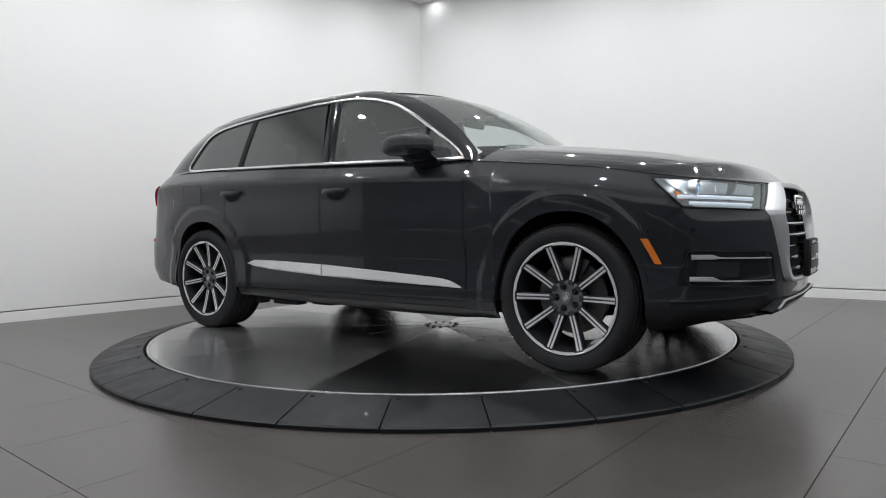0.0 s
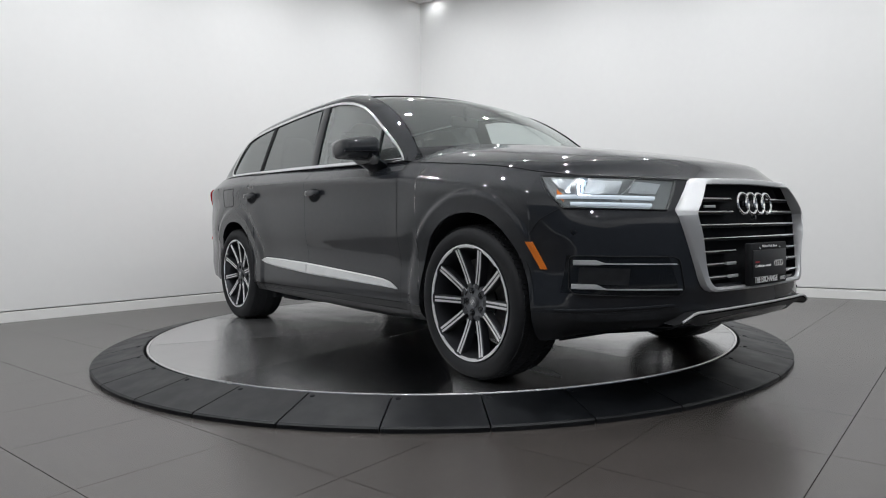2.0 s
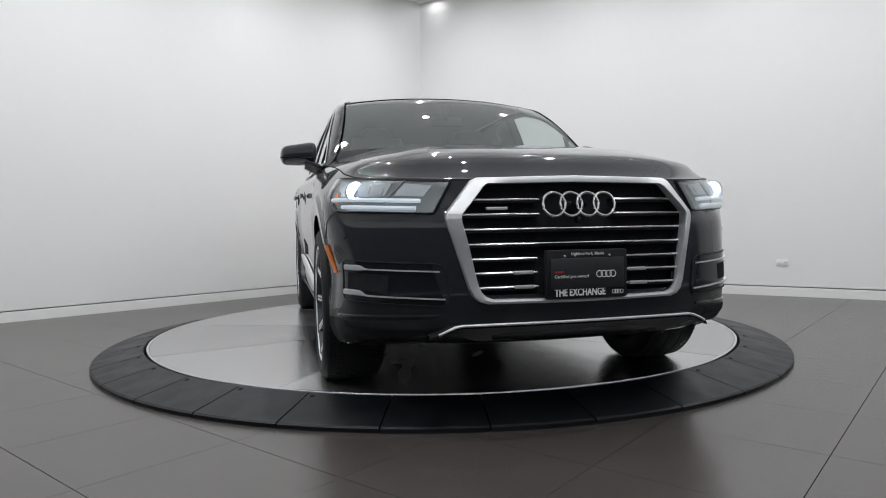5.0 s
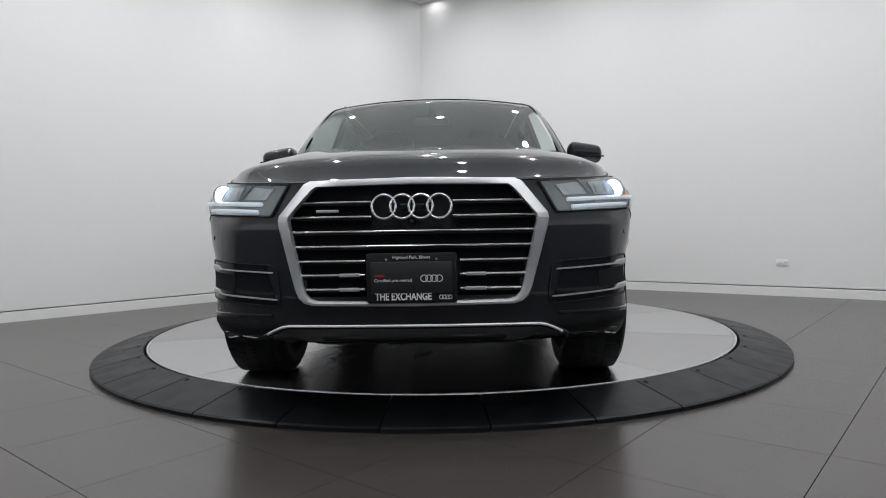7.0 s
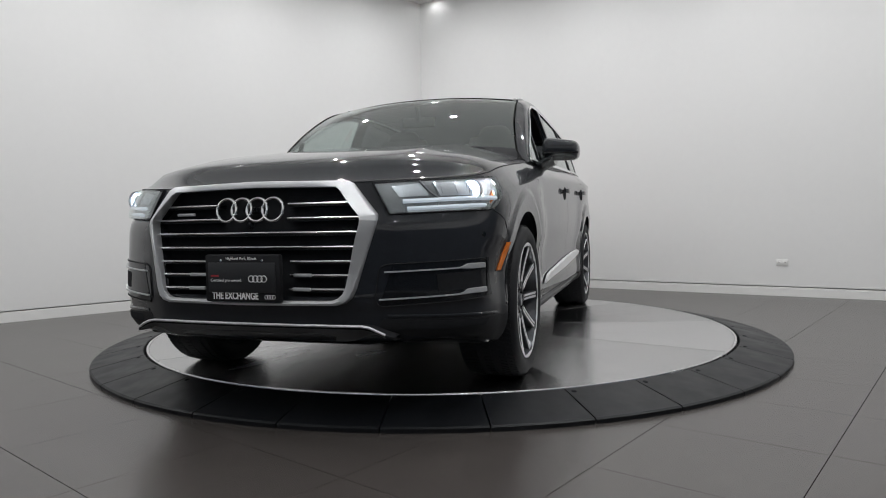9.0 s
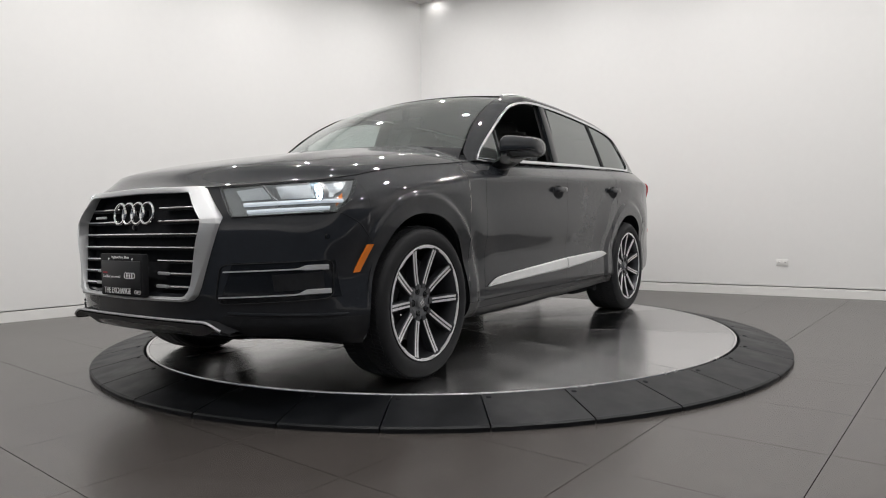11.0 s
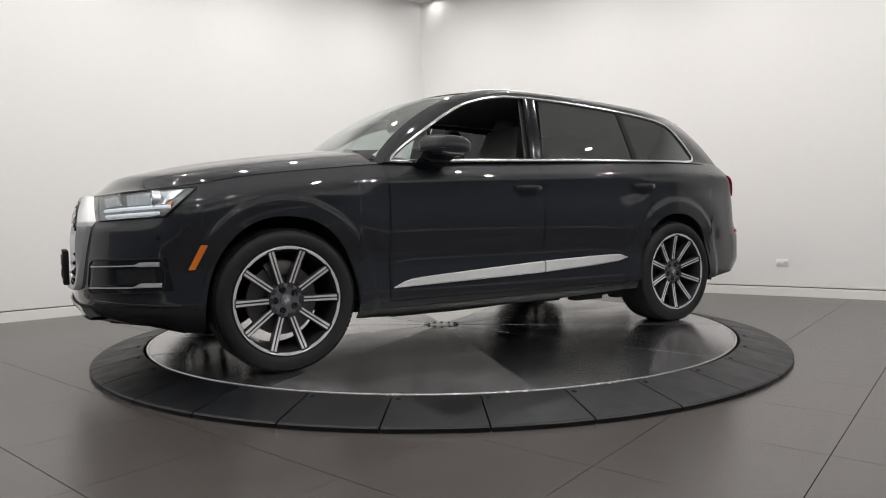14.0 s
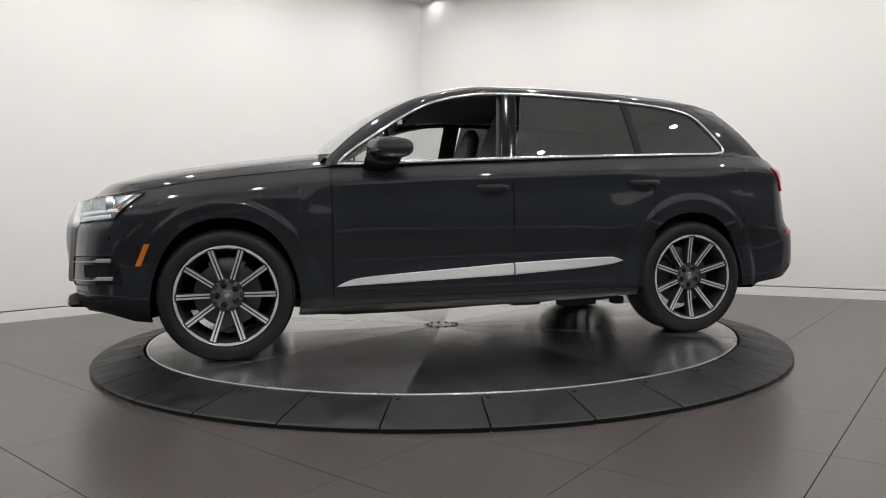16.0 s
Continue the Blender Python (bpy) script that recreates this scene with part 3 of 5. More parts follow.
def hood_pt(r, q, side):
    """r: 0 nose to 1 cowl; q: 0 middle to 1 edge."""
    ft = wrap(U_TIP * q, Z_TOP(float(np.interp(U_TIP * q, ARC, RX))), 0.0, 1)
    ue = U_TIP + (U_COWL - U_TIP) * r
    ed = wrap(ue, Z_TOP(float(np.interp(ue, ARC, RX))), 0.0, 1)
    mid = Vector((2.374 + (0.925 - 2.374) * r, 0, 0))
    cowl = Vector((0.925 - 0.05 * q * q, ed.y * 0 + 0.872 * q, 0))
    e0, e1 = wrap(U_TIP, Z_TOP(1.93), 0, 1), wrap(U_COWL, Z_TOP(0.90), 0, 1)
    m0, m1 = Vector((2.374, 0, 0)), Vector((0.925, 0, 0))
    p = ft * (1 - r) + cowl * r + mid * (1 - q) + ed * q - (m0 * (1 - r) * (1 - q) + m1 * r * (1 - q) + e0 * (1 - r) * q + Vector((e1.x, e1.y, 0)) * r * q)
    # heights: the middle line and the edge, with a power-dome crease between
    zc = HOOD_C(2.385 + (0.90 - 2.385) * r) + 0.010 * smooth(0.0, 0.1, r)
    z_front = ft.z
    dome = 1 - q ** 3.4
    side_z = ed.z
    blend = min(1.0, r / 0.09) ** 0.6
    z = (side_z + (zc - side_z) * dome)
    z = z_front * (1 - blend) + z * blend
    z += 0.007 * math.exp(-((q - 0.50) / 0.07) ** 2) * smooth(0.05, 0.4, r)
    if q > 0.999:
        z = ed.z
    return Vector((p.x, p.y * side, z))


bm = bmesh.new()
RS = [0, 0.004, 0.01, 0.02, 0.035, 0.05, 0.07, 0.09, 0.12] + [0.12 + 0.88 * k / 40 for k in range(1, 41)]
grid_mesh(bm, [[hood_pt(r, abs(k) / 32, 1 if k > 0 else -1) for k in range(-32, 33)] for r in RS])
part("hood", bm, PAINT, car, sharp=60)

# the dark joint round the hood
for side in (1, -1):
    run = [(u, Z_TOP(float(np.interp(u, ARC, RX))) - 0.002) for u in np.linspace(0.0, U_TIP, 30)] + [(u, Z_TOP(float(np.interp(u, ARC, RX))) - 0.004) for u in np.linspace(U_TIP, U_COWL, 30)][1:]
    part("hood_joint", along(run, 0.0032, None, -0.0008, side, 6, 90), DARK, car)

# ---- greenhouse ----
DLO_BOT = [(0.853, 1.131), (0.709, 1.132), (0.362, 1.148), (-0.227, 1.170), (-0.619, 1.184), (-1.028, 1.195), (-1.457, 1.207), (-1.740, 1.213), (-1.813, 1.225)]
DLO_REAR = [(-1.813, 1.225), (-1.834, 1.246), (-1.802, 1.298), (-1.727, 1.387), (-1.652, 1.463), (-1.592, 1.499), (-1.529, 1.519), (-1.466, 1.534)]
DLO_TOP = [(-1.466, 1.534), (-1.317, 1.554), (-1.104, 1.573), (-0.688, 1.598), (-0.487, 1.606), (-0.288, 1.608), (-0.092, 1.601), (0.101, 1.571)]
DLO_FRONT = [(0.101, 1.571), (0.255, 1.524), (0.408, 1.448), (0.557, 1.354), (0.701, 1.257), (0.772, 1.206), (0.825, 1.160), (0.853, 1.131)]


def flank_y(x, z):
    """Half width of the cabin side."""
    t = (z - 1.17) / 0.43
    y = 0.868 - 0.128 * t - 0.020 * t * t + 0.01
    y -= 0.10 * smooth(-1.5, -2.35, x) ** 1.5 * 1.0 if x < -1.5 else 0.0
    y -= 0.018 * smooth(0.4, 0.9, x)
    return y


def resample(pts, n):
    P = [Vector(p) for p in pts]
    L = [0.0]
    for a, b in zip(P, P[1:]):
        L.append(L[-1] + (b - a).length)
    out = []
    for k in range(n + 1):
        s = L[-1] * k / n
        out.append(Vector([hermite(L, [p[i] for p in P], s) for i in range(len(P[0]))]))
    return out


def on_flank(p, off=0.0, side=1):
    return Vector((p[0], (flank_y(p[0], p[1]) + off) * side, p[1]))


# edges of roof, windscreen and tailgate, left half
GUTTER = [(-1.90, 0.615, 1.553), (-1.70, 0.645, 1.592), (-1.327, 0.668, 1.622), (-0.9, 0.678, 1.642), (-0.5, 0.682, 1.651), (-0.2, 0.683, 1.651), (0.0, 0.682, 1.640), (0.16, 0.676, 1.617)]
A_EDGE = [(0.16, 0.676, 1.617), (0.30, 0.695, 1.580), (0.454, 0.714, 1.513), (0.62, 0.738, 1.417), (0.76, 0.768, 1.312), (0.875, 0.80, 1.205), (0.93, 0.825, 1.145)]
D_EDGE = [(-2.20, 0.790, 1.190), (-2.14, 0.765, 1.27), (-2.05, 0.715, 1.39), (-1.95, 0.655, 1.50), (-1.90, 0.615, 1.553)]


def cabin_side(side):
    bm = bmesh.new()
    inner, outer = [], []
    for pts, n in ((DLO_BOT, 60), (DLO_REAR, 20), (DLO_TOP, 40), (DLO_FRONT, 30)):
        inner += [on_flank(p, 0.0, 1) for p in resample(pts, n)[:-1]]
    belt = []
    for k in range(60):
        x = 0.93 + (-2.20 - 0.93) * k / 60
        q = wrap(u_x(x), Z_TOP(x) - 0.002, -0.002, 1)
        belt.append(q)
    outer = belt + resample(D_EDGE, 20)[:-1] + resample(GUTTER, 40)[:-1] + resample(A_EDGE, 30)[:-1]
    rows = []
    for k in range(9):
        t = k / 8
        row = []
        for a, b in zip(inner, outer):
            p = a.lerp(b, t)
            bulge = 0.012 * math.sin(math.pi * t)
            p = p + Vector((0, bulge, bulge * (0.6 if p.z > 1.5 else 0)))
            row.append(Vector((p.x, p.y * side, p.z)))
        rows.append(row)
    grid_mesh(bm, rows, close_v=True)
    return bm


for side in (1, -1):
    part("cabin_pillar_panel", cabin_side(side), PAINT, car, sharp=60)

# chrome line round the side windows
for side in (1, -1):
    pts = []
    for seg, n in ((DLO_BOT, 50), (DLO_REAR, 24), (DLO_TOP, 40), (DLO_FRONT, 34)):
        pts += [(on_flank(p, 0.004, side), 0.011 if seg is DLO_BOT else 0.0095) for p in resample(seg, n)[:-1]]
    rows = []
    for i, (p, r) in enumerate(pts):
        d = (pts[(i + 1) % len(pts)][0] - pts[i - 1][0]).normalized()
        out = Vector((0, side, 0.15)).normalized()
        w = d.cross(out).normalized()
        rows.append([p + w * r * math.cos(a) + out * 0.006 * math.sin(a) for a in [2 * math.pi * k / 10 for k in range(10)]])
    bm = bmesh.new()
    grid_mesh(bm, rows, close_u=True, close_v=True)
    part("window_trim", bm, CHROME, car, "polished chrome surround of the side windows")


def dlo_z(x, top):
    if top:
        up = sorted([p for p in DLO_REAR[1:] + DLO_TOP + DLO_FRONT[:-1]])
        return hermite([p[0] for p in up], [p[1] for p in up], x) if up[0][0] < x < up[-1][0] else (1.24 if x < 0 else 1.14)
    lo = sorted(DLO_BOT)
    return hermite([p[0] for p in lo], [p[1] for p in lo], x)


def pane(x0, x1, lean0, lean1, side, mat, name, inset=0.006):
    """A side pane between two posts; lean: how far each post shifts at its head."""
    bm = bmesh.new()
    rows = []
    n = 26
    for i in range(n + 1):
        s = i / n
        col = []
        for j in range(11):
            t = j / 10
            # lean follows the height
            xa = x0 + (x1 - x0) * s
            ln = lean0 + (lean1 - lean0) * s
            x = xa + ln * t
            zb, zt = dlo_z(xa, False), dlo_z(min(xa + ln, 0.83), True)
            z = zb + (max(zt, zb + 0.002) - zb) * t
            col.append(Vector((x, (flank_y(x, z) - inset) * side, z)))
        rows.append(col)
    grid_mesh(bm, rows)
    return part(name, bm, mat, car)


def post(xb, xt, w, side, mat=GLOSS):
    """An upright post between two panes."""
    bm = bmesh.new()
    rows = []
    zb, zt = dlo_z(xb, False), dlo_z(xt, True)
    for j in range(13):
        t = j / 12
        x, z = xb + (xt - xb) * t, zb + (zt - zb) * t
        y = flank_y(x, z)
        rows.append([Vector((x + dx, (y + dy) * side, z)) for dx, dy in ((-w, -0.02), (-w, 0.001), (-w + 0.006, 0.003), (w - 0.006, 0.003), (w, 0.001), (w, -0.02))])
    grid_mesh(bm, rows, close_v=True)
    return part("window_post", bm, mat, car)


for side in (1, -1):
    bm = bmesh.new()
    rows = []
    for i in range(13):
        x = 0.835 - (0.835 - 0.575) * i / 12
        zb, zt = dlo_z(x, False), max(dlo_z(x, True), dlo_z(x, False) + 0.003)
        rows.append([Vector((x, (flank_y(x, zb + (zt - zb) * j / 6) - 0.006) * side, zb + (zt - zb) * j / 6)) for j in range(7)])
    grid_mesh(bm, rows)
    part("quarter_window", bm, CLEAR, car)
    post(0.572, 0.560, 0.011, side)
    if side < 0:
        pane(0.56, -0.20, 0.0, -0.03, side, CLEAR, "front_side_window")
    pane(-0.285, -1.145, -0.085, 0.052, side, PRIVACY, "rear_side_window")
    pane(-1.190, -1.825, 0.052, 0.0, side, PRIVACY, "rear_quarter_window")
    post(-0.232, -0.282, 0.050, side)
    post(-1.165, -1.113, 0.024, side, MATT)

# roof
bm = bmesh.new()
gut = resample(GUTTER, 36)
rows = []
for i, e in enumerate(gut):
    t = i / 36
    row = []
    for k in range(-14, 15):
        q = k / 14
        z = e.z + 0.050 * (1 - abs(q) ** 2.2) * (0.75 + 0.25 * math.sin(math.pi * t))
        x = e.x + (0.085 * t ** 3 - 0.06 * (1 - t) ** 3) * (1 - q * q)
        row.append(Vector((x, e.y * q, z)))
    rows.append(row)
grid_mesh(bm, rows)
part("roof", bm, PAINT, car, sharp=60)
roof_front, roof_rear = rows[-1], rows[0]

# windscreen, from the roof edge to the cowl
bm = bmesh.new()
a_edge = resample(A_EDGE[:6], 24)
rows = []
for i, e in enumerate(a_edge):
    t = i / 24
    row = []
    for k in range(-14, 15):
        q = k / 14
        bow = 0.085 * (1 - t) + 0.11 * t
        row.append(Vector((e.x + bow * (1 - q * q), (e.y - 0.012) * q, e.z - 0.004 + (0.050 * 0.75 * (1 - t) + 0.035 * t) * (1 - abs(q) ** 2.2))))
    rows.append(row)
grid_mesh(bm, rows)
part("windscreen", bm, SCREEN_GLASS, car)
cowl_row = rows[-1]
bm = bmesh.new()
grid_mesh(bm, [[p + Vector((-0.006, 0, -0.008)) for p in rows[i][25:28]] for i in (1, 2)])
bmesh.ops.solidify(bm, geom=bm.faces[:], thickness=0.004)
part("toll_tag", bm, WHITE_PLASTIC, car, "small white tag behind the windscreen")
# cowl panel below the screen
bm = bmesh.new()
grid_mesh(bm, [[p + Vector((0.0, 0, 0.0)) for p in cowl_row], [Vector((p.x + 0.06, p.y * 1.03, p.z - 0.035)) for p in cowl_row], [Vector((p.x + 0.10, p.y * 1.04, p.z - 0.09)) for p in cowl_row]])
part("cowl_panel", bm, MATT, car)
bm = bmesh.new()
for y0, y1 in ((0.05, 0.62), (-0.62, -0.06)):
    tube(bm, [(1.02 - 0.14 * (y / 0.8) ** 2, y, 1.222 - 0.035 * (y / 0.8) ** 2) for y in np.linspace(y0, y1, 9)], 0.008, 6)
part("wiper", bm, MATT, car)

# tailgate glass, tailgate and spoiler
bm = bmesh.new()
d_edge = resample(D_EDGE, 16)
rows = []
for i, e in enumerate(d_edge):
    t = i / 16
    rows.append([Vector((e.x - (0.06 * t + 0.20 * (1 - t)) * (1 - (k / 12) ** 2), (e.y - 0.008) * k / 12, e.z + 0.03 * t * (1 - abs(k / 12) ** 2.2))) for k in range(-12, 13)])
grid_mesh(bm, rows)
part("rear_window", bm, PRIVACY, car)
bm = bmesh.new()
prof = [(0.03, 0.002), (-0.03, 0.001), (-0.085, -0.012), (-0.09, -0.022), (-0.05, -0.032), (0.0, -0.025)]
grid_mesh(bm, [[Vector((p.x + dx * (1.2 - 0.9 * abs(p.y / 0.615) ** 4), p.y * 1.0, p.z + dz)) for dx, dz in prof] for p in roof_rear], close_v=True)
part("roof_spoiler", bm, PAINT, car)
bm = bmesh.new()
rows = []
for i in range(9):
    u = ARC[-1] - (ARC[-1] - u_x(-2.2)) * i / 8
    x = float(np.interp(u, ARC, RX))
    b = wrap(u, Z_TOP(x), 0, 1)
    e = d_edge[0]
    q = min(1.0, b.y / 0.80)
    rows.append((b, Vector((e.x - 0.20 * (1 - q * q), e.y * q, e.z))))
for side in (1, -1):
    grid_mesh(bm, [[Vector((p.x, p.y * side, p.z)) for p in r] for r in rows])
part("tailgate", bm, PAINT, car)

# roof rails
for side in (1, -1):
    bm = bmesh.new()
    pts = []
    for k in range(41):
        t = k / 40
        x = -1.66 + 1.80 * t
        gz = hermite([g[0] for g in GUTTER], [g[2] for g in GUTTER], x)
        gy = hermite([g[0] for g in GUTTER], [g[1] for g in GUTTER], x)
        lift = 0.005 * smooth(0, 0.09, t) * smooth(0, 0.09, 1 - t)
        pts.append((x, (gy - 0.035) * side, gz + 0.007 + lift))
    tube(bm, pts, 0.0085, 8, 1.5)
    rail = part("roof_rail", bm, SATIN, car, "satin chrome roof rail")
    bm = bmesh.new()
    rows = []
    for q in pts[2:-2]:
        rows.append([Vector((q[0], q[1] + dy, q[2] + dz)) for dy, dz in ((-0.007, 0.0), (0.007, 0.0), (0.007, -0.045), (-0.007, -0.045))])
    grid_mesh(bm, rows, close_v=True)
    part("rail_web", bm, SATIN, rail)

# ---- nose ----
def nose_x(y, z):
    return 2.464 - max(0.0, z - 0.45) * 0.150 - max(0.0, 0.45 - z) * 0.05 - 0.115 * y * y


HEX_OUT = [(0.0, 0.946), (0.405, 0.938), (0.432, 0.926), (0.533, 0.800), (0.537, 0.778), (0.533, 0.755), (0.462, 0.510), (0.447, 0.478), (0.424, 0.458), (0.392, 0.449), (0.0, 0.445)]
HEX_IN = [(0.0, 0.918), (0.375, 0.912), (0.392, 0.900), (0.481, 0.796), (0.485, 0.780), (0.483, 0.762), (0.427, 0.522), (0.416, 0.495), (0.398, 0.477), (0.370, 0.468), (0.0, 0.463)]


def loop(pts, n=10):
    """A closed loop in (y, z) from a right half, by straight runs with even steps."""
    half = []
    for a, b in zip(pts, pts[1:]):
        for k in range(n):
            half.append((a[0] + (b[0] - a[0]) * k / n, a[1] + (b[1] - a[1]) * k / n))
    half.append(pts[-1])
    return half + [(-y, z) for y, z in half[-2:0:-1]]


bm = bmesh.new()
lo, li = loop(HEX_OUT), loop(HEX_IN)
prof = []
for t, d, e in ((-0.02, -0.045, 0), (0.0, 0.0, 0), (0.08, 0.007, 0.0), (0.5, 0.011, 0.017), (0.93, 0.009, 0.033), (1.0, 0.003, 0.033), (1.0, -0.010, 0)):
    # the face stands further forward along its inner edge at the widest part
    prof.append([Vector((nose_x(a[0] + (b[0] - a[0]) * t, a[1] + (b[1] - a[1]) * t) + d + e * smooth(0.30, 0.46, abs(b[0])) * smooth(0.50, 0.74, b[1]), a[0] + (b[0] - a[0]) * t, a[1] + (b[1] - a[1]) * t)) for a, b in zip(lo, li)])
grid_mesh(bm, prof, close_v=True)
grille = part("grille_frame", bm, SATIN, car, "broad satin silver grille surround", sharp=30)
bm = bmesh.new()
rim_a = [bm.verts.new((nose_x(y, z) - 0.010, y, z)) for y, z in li]
rim_b = [bm.verts.new((nose_x(y, z) - 0.052, y, z)) for y, z in li]
for i in range(len(li)):
    k = (i + 1) % len(li)
    bm.faces.new((rim_a[i], rim_a[k], rim_b[k], rim_b[i]))
lb = [Vector((nose_x(y, z) - 0.05, y, z)) for y, z in li]
v = [bm.verts.new(p) for p in lb]
c = bm.verts.new((nose_x(0, 0.68) - 0.05, 0, 0.68))
for i in range(len(v)):
    bm.faces.new((v[i], v[(i + 1) % len(v)], c))
part("grille_backing", bm, DARK, grille)


def hex_half(z):
    return hermite([0.462, 0.492, 0.520, 0.762, 0.780, 0.90, 0.912], [0.370, 0.416, 0.429, 0.490, 0.492, 0.394, 0.377], z)


def slat(z, y0, y1, bright_h, parent):
    """One grille slat: a black blade with a bright front edge."""
    ys = np.linspace(y0, y1, 15)
    bm = bmesh.new()
    grid_mesh(bm, [[Vector((nose_x(y, z) + dx, y, z + dz)) for dx, dz in ((-0.05, 0.006), (-0.008, 0.008), (-0.008, -0.008), (-0.05, -0.010))] for y in ys], close_v=True)
    s = part("grille_slat", bm, MATT, parent)
    bm = bmesh.new()
    grid_mesh(bm, [[Vector((nose_x(y, z) + dx, y, z + 0.004 + dz)) for dx, dz in ((-0.0085, bright_h), (-0.004, bright_h * 0.9), (-0.002, 0), (-0.004, -bright_h * 0.9), (-0.0085, -bright_h))] for y in ys], close_v=True)
    part("chrome_edge", bm, CHROME, s)


for z in (0.847, 0.789, 0.731, 0.673, 0.616, 0.562, 0.507):
    w = hex_half(z) - 0.004
    if z > 0.78:
        slat(z, -w, -0.160, 0.0042, grille)
        slat(z, 0.160, w, 0.0042, grille)
    elif z > 0.65:
        slat(z, -w, w, 0.0042, grille)
    else:
        slat(z, -w, -0.185, 0.0042, grille)
        slat(z, 0.185, w, 0.0042, grille)
        if z < 0.6:
            for sg in (-1, 1):
                bm = bmesh.new()
                box(bm, (nose_x(0.25, z) + 0.001, sg * 0.245, z + 0.004), (0.01, 0.08, 0.014), 0.003)
                part("sensor_cover", bm, SATIN, grille)

# four interlocked chrome rings
emb = part("emblem_base", box(bmesh.new(), (nose_x(0, 0.83) - 0.02, 0, 0.83), (0.02, 0.10, 0.03), 0.005), GLOSS, grille)
for k in range(4):
    yc = -0.108 + 0.072 * k
    pts = []
    for i in range(48):
        a = 2 * math.pi * i / 48
        y, z = yc + 0.0465 * math.cos(a), 0.830 + 0.0465 * math.sin(a)
        pts.append((nose_x(y, z) + 0.020, y, z))
    bm = bmesh.new()
    tube(bm, pts, 0.0062, 8, closed=True)
    part("emblem_ring", bm, CHROME, emb, "chrome ring")
# a small unreadable script badge
bm = bmesh.new()
box(bm, (nose_x(-0.34, 0.815) - 0.004, -0.335, 0.816), (0.008, 0.088, 0.012), 0.002)
part("script_badge", bm, SATIN, grille)
bm = bmesh.new()
lathe(bm, [(0.0005, 0.012), (0.012, 0.010), (0.016, 0.0)], axis="z", n=16, m=Matrix.Translation((nose_x(0, 0.765), 0, 0.768)) @ Matrix.Rotation(math.pi / 2, 4, "Y"))
part("camera_eye", bm, GLOSS, grille)

# plate holder with its dealer plate
plate = part("plate_holder", box(bmesh.new(), (2.478, 0, 0.556), (0.03, 0.345, 0.190), 0.008), MATT, grille, "black dealer plate holder")
part("plate_insert", box(bmesh.new(), (2.495, 0, 0.559), (0.006, 0.310, 0.120), 0.003), PLATE, plate)


def lettering(text, y, z, size, mat, parent, x=2.500, squeeze=1.0, bold=0.0):
    cu = bpy.data.curves.new("lettering", "FONT")
    cu.body, cu.size, cu.extrude, cu.align_x, cu.offset = text, size, 0.0006, "CENTER", bold
    ob = bpy.data.objects.new("lettering_tmp", cu)
    scene.collection.objects.link(ob)
    me = bpy.data.meshes.new_from_object(ob.evaluated_get(bpy.context.evaluated_depsgraph_get()))
    bpy.data.objects.remove(ob)
    me.materials.clear()
    me.materials.append(mat)
    me.transform(Matrix.Translation((x, y, z)) @ Matrix(((0, 0, 1, 0), (squeeze, 0, 0, 0), (0, 1, 0, 0), (0, 0, 0, 1))))
    o = new("lettering", me)
    o.parent = parent
    return o


lettering("Highland Park, Illinois", 0.0, 0.630, 0.0165, LETTER, plate, 2.4945)
lettering("THE EXCHANGE", -0.032, 0.4735, 0.040, LETTER, plate, 2.4945, 0.72, 0.0012)
lettering("Certified pre-owned", -0.070, 0.543, 0.0172, LETTER, plate, 2.4990)
bm = bmesh.new()
box(bm, (2.4987, -0.122, 0.566), (0.001, 0.036, 0.007))
part("plate_mark", bm, LETTER_RED, plate, smooth=False)
for k in range(4):
    bm = bmesh.new()
    tube(bm, [(2.4995, 0.048 + 0.019 * k + 0.0125 * math.cos(2 * math.pi * i / 24), 0.555 + 0.0125 * math.sin(2 * math.pi * i / 24)) for i in range(24)], 0.0018, 5, closed=True)
    part("plate_ring", bm, LETTER, plate)
    bm = bmesh.new()
    tube(bm, [(2.4945, 0.112 + 0.011 * k + 0.0075 * math.cos(2 * math.pi * i / 20), 0.483 + 0.0075 * math.sin(2 * math.pi * i / 20)) for i in range(20)], 0.0012, 5, closed=True)
    part("plate_ring", bm, LETTER, plate)
for y in (-0.095, 0.095):
    bm = bmesh.new()
    lathe(bm, [(0.0005, 0.003), (0.004, 0.003), (0.006, 0.0)], axis="z", n=10, m=Matrix.Translation((2.494, y, 0.627)) @ Matrix.Rotation(math.pi / 2, 4, "Y"))
    part("plate_screw", bm, CHROME, plate)

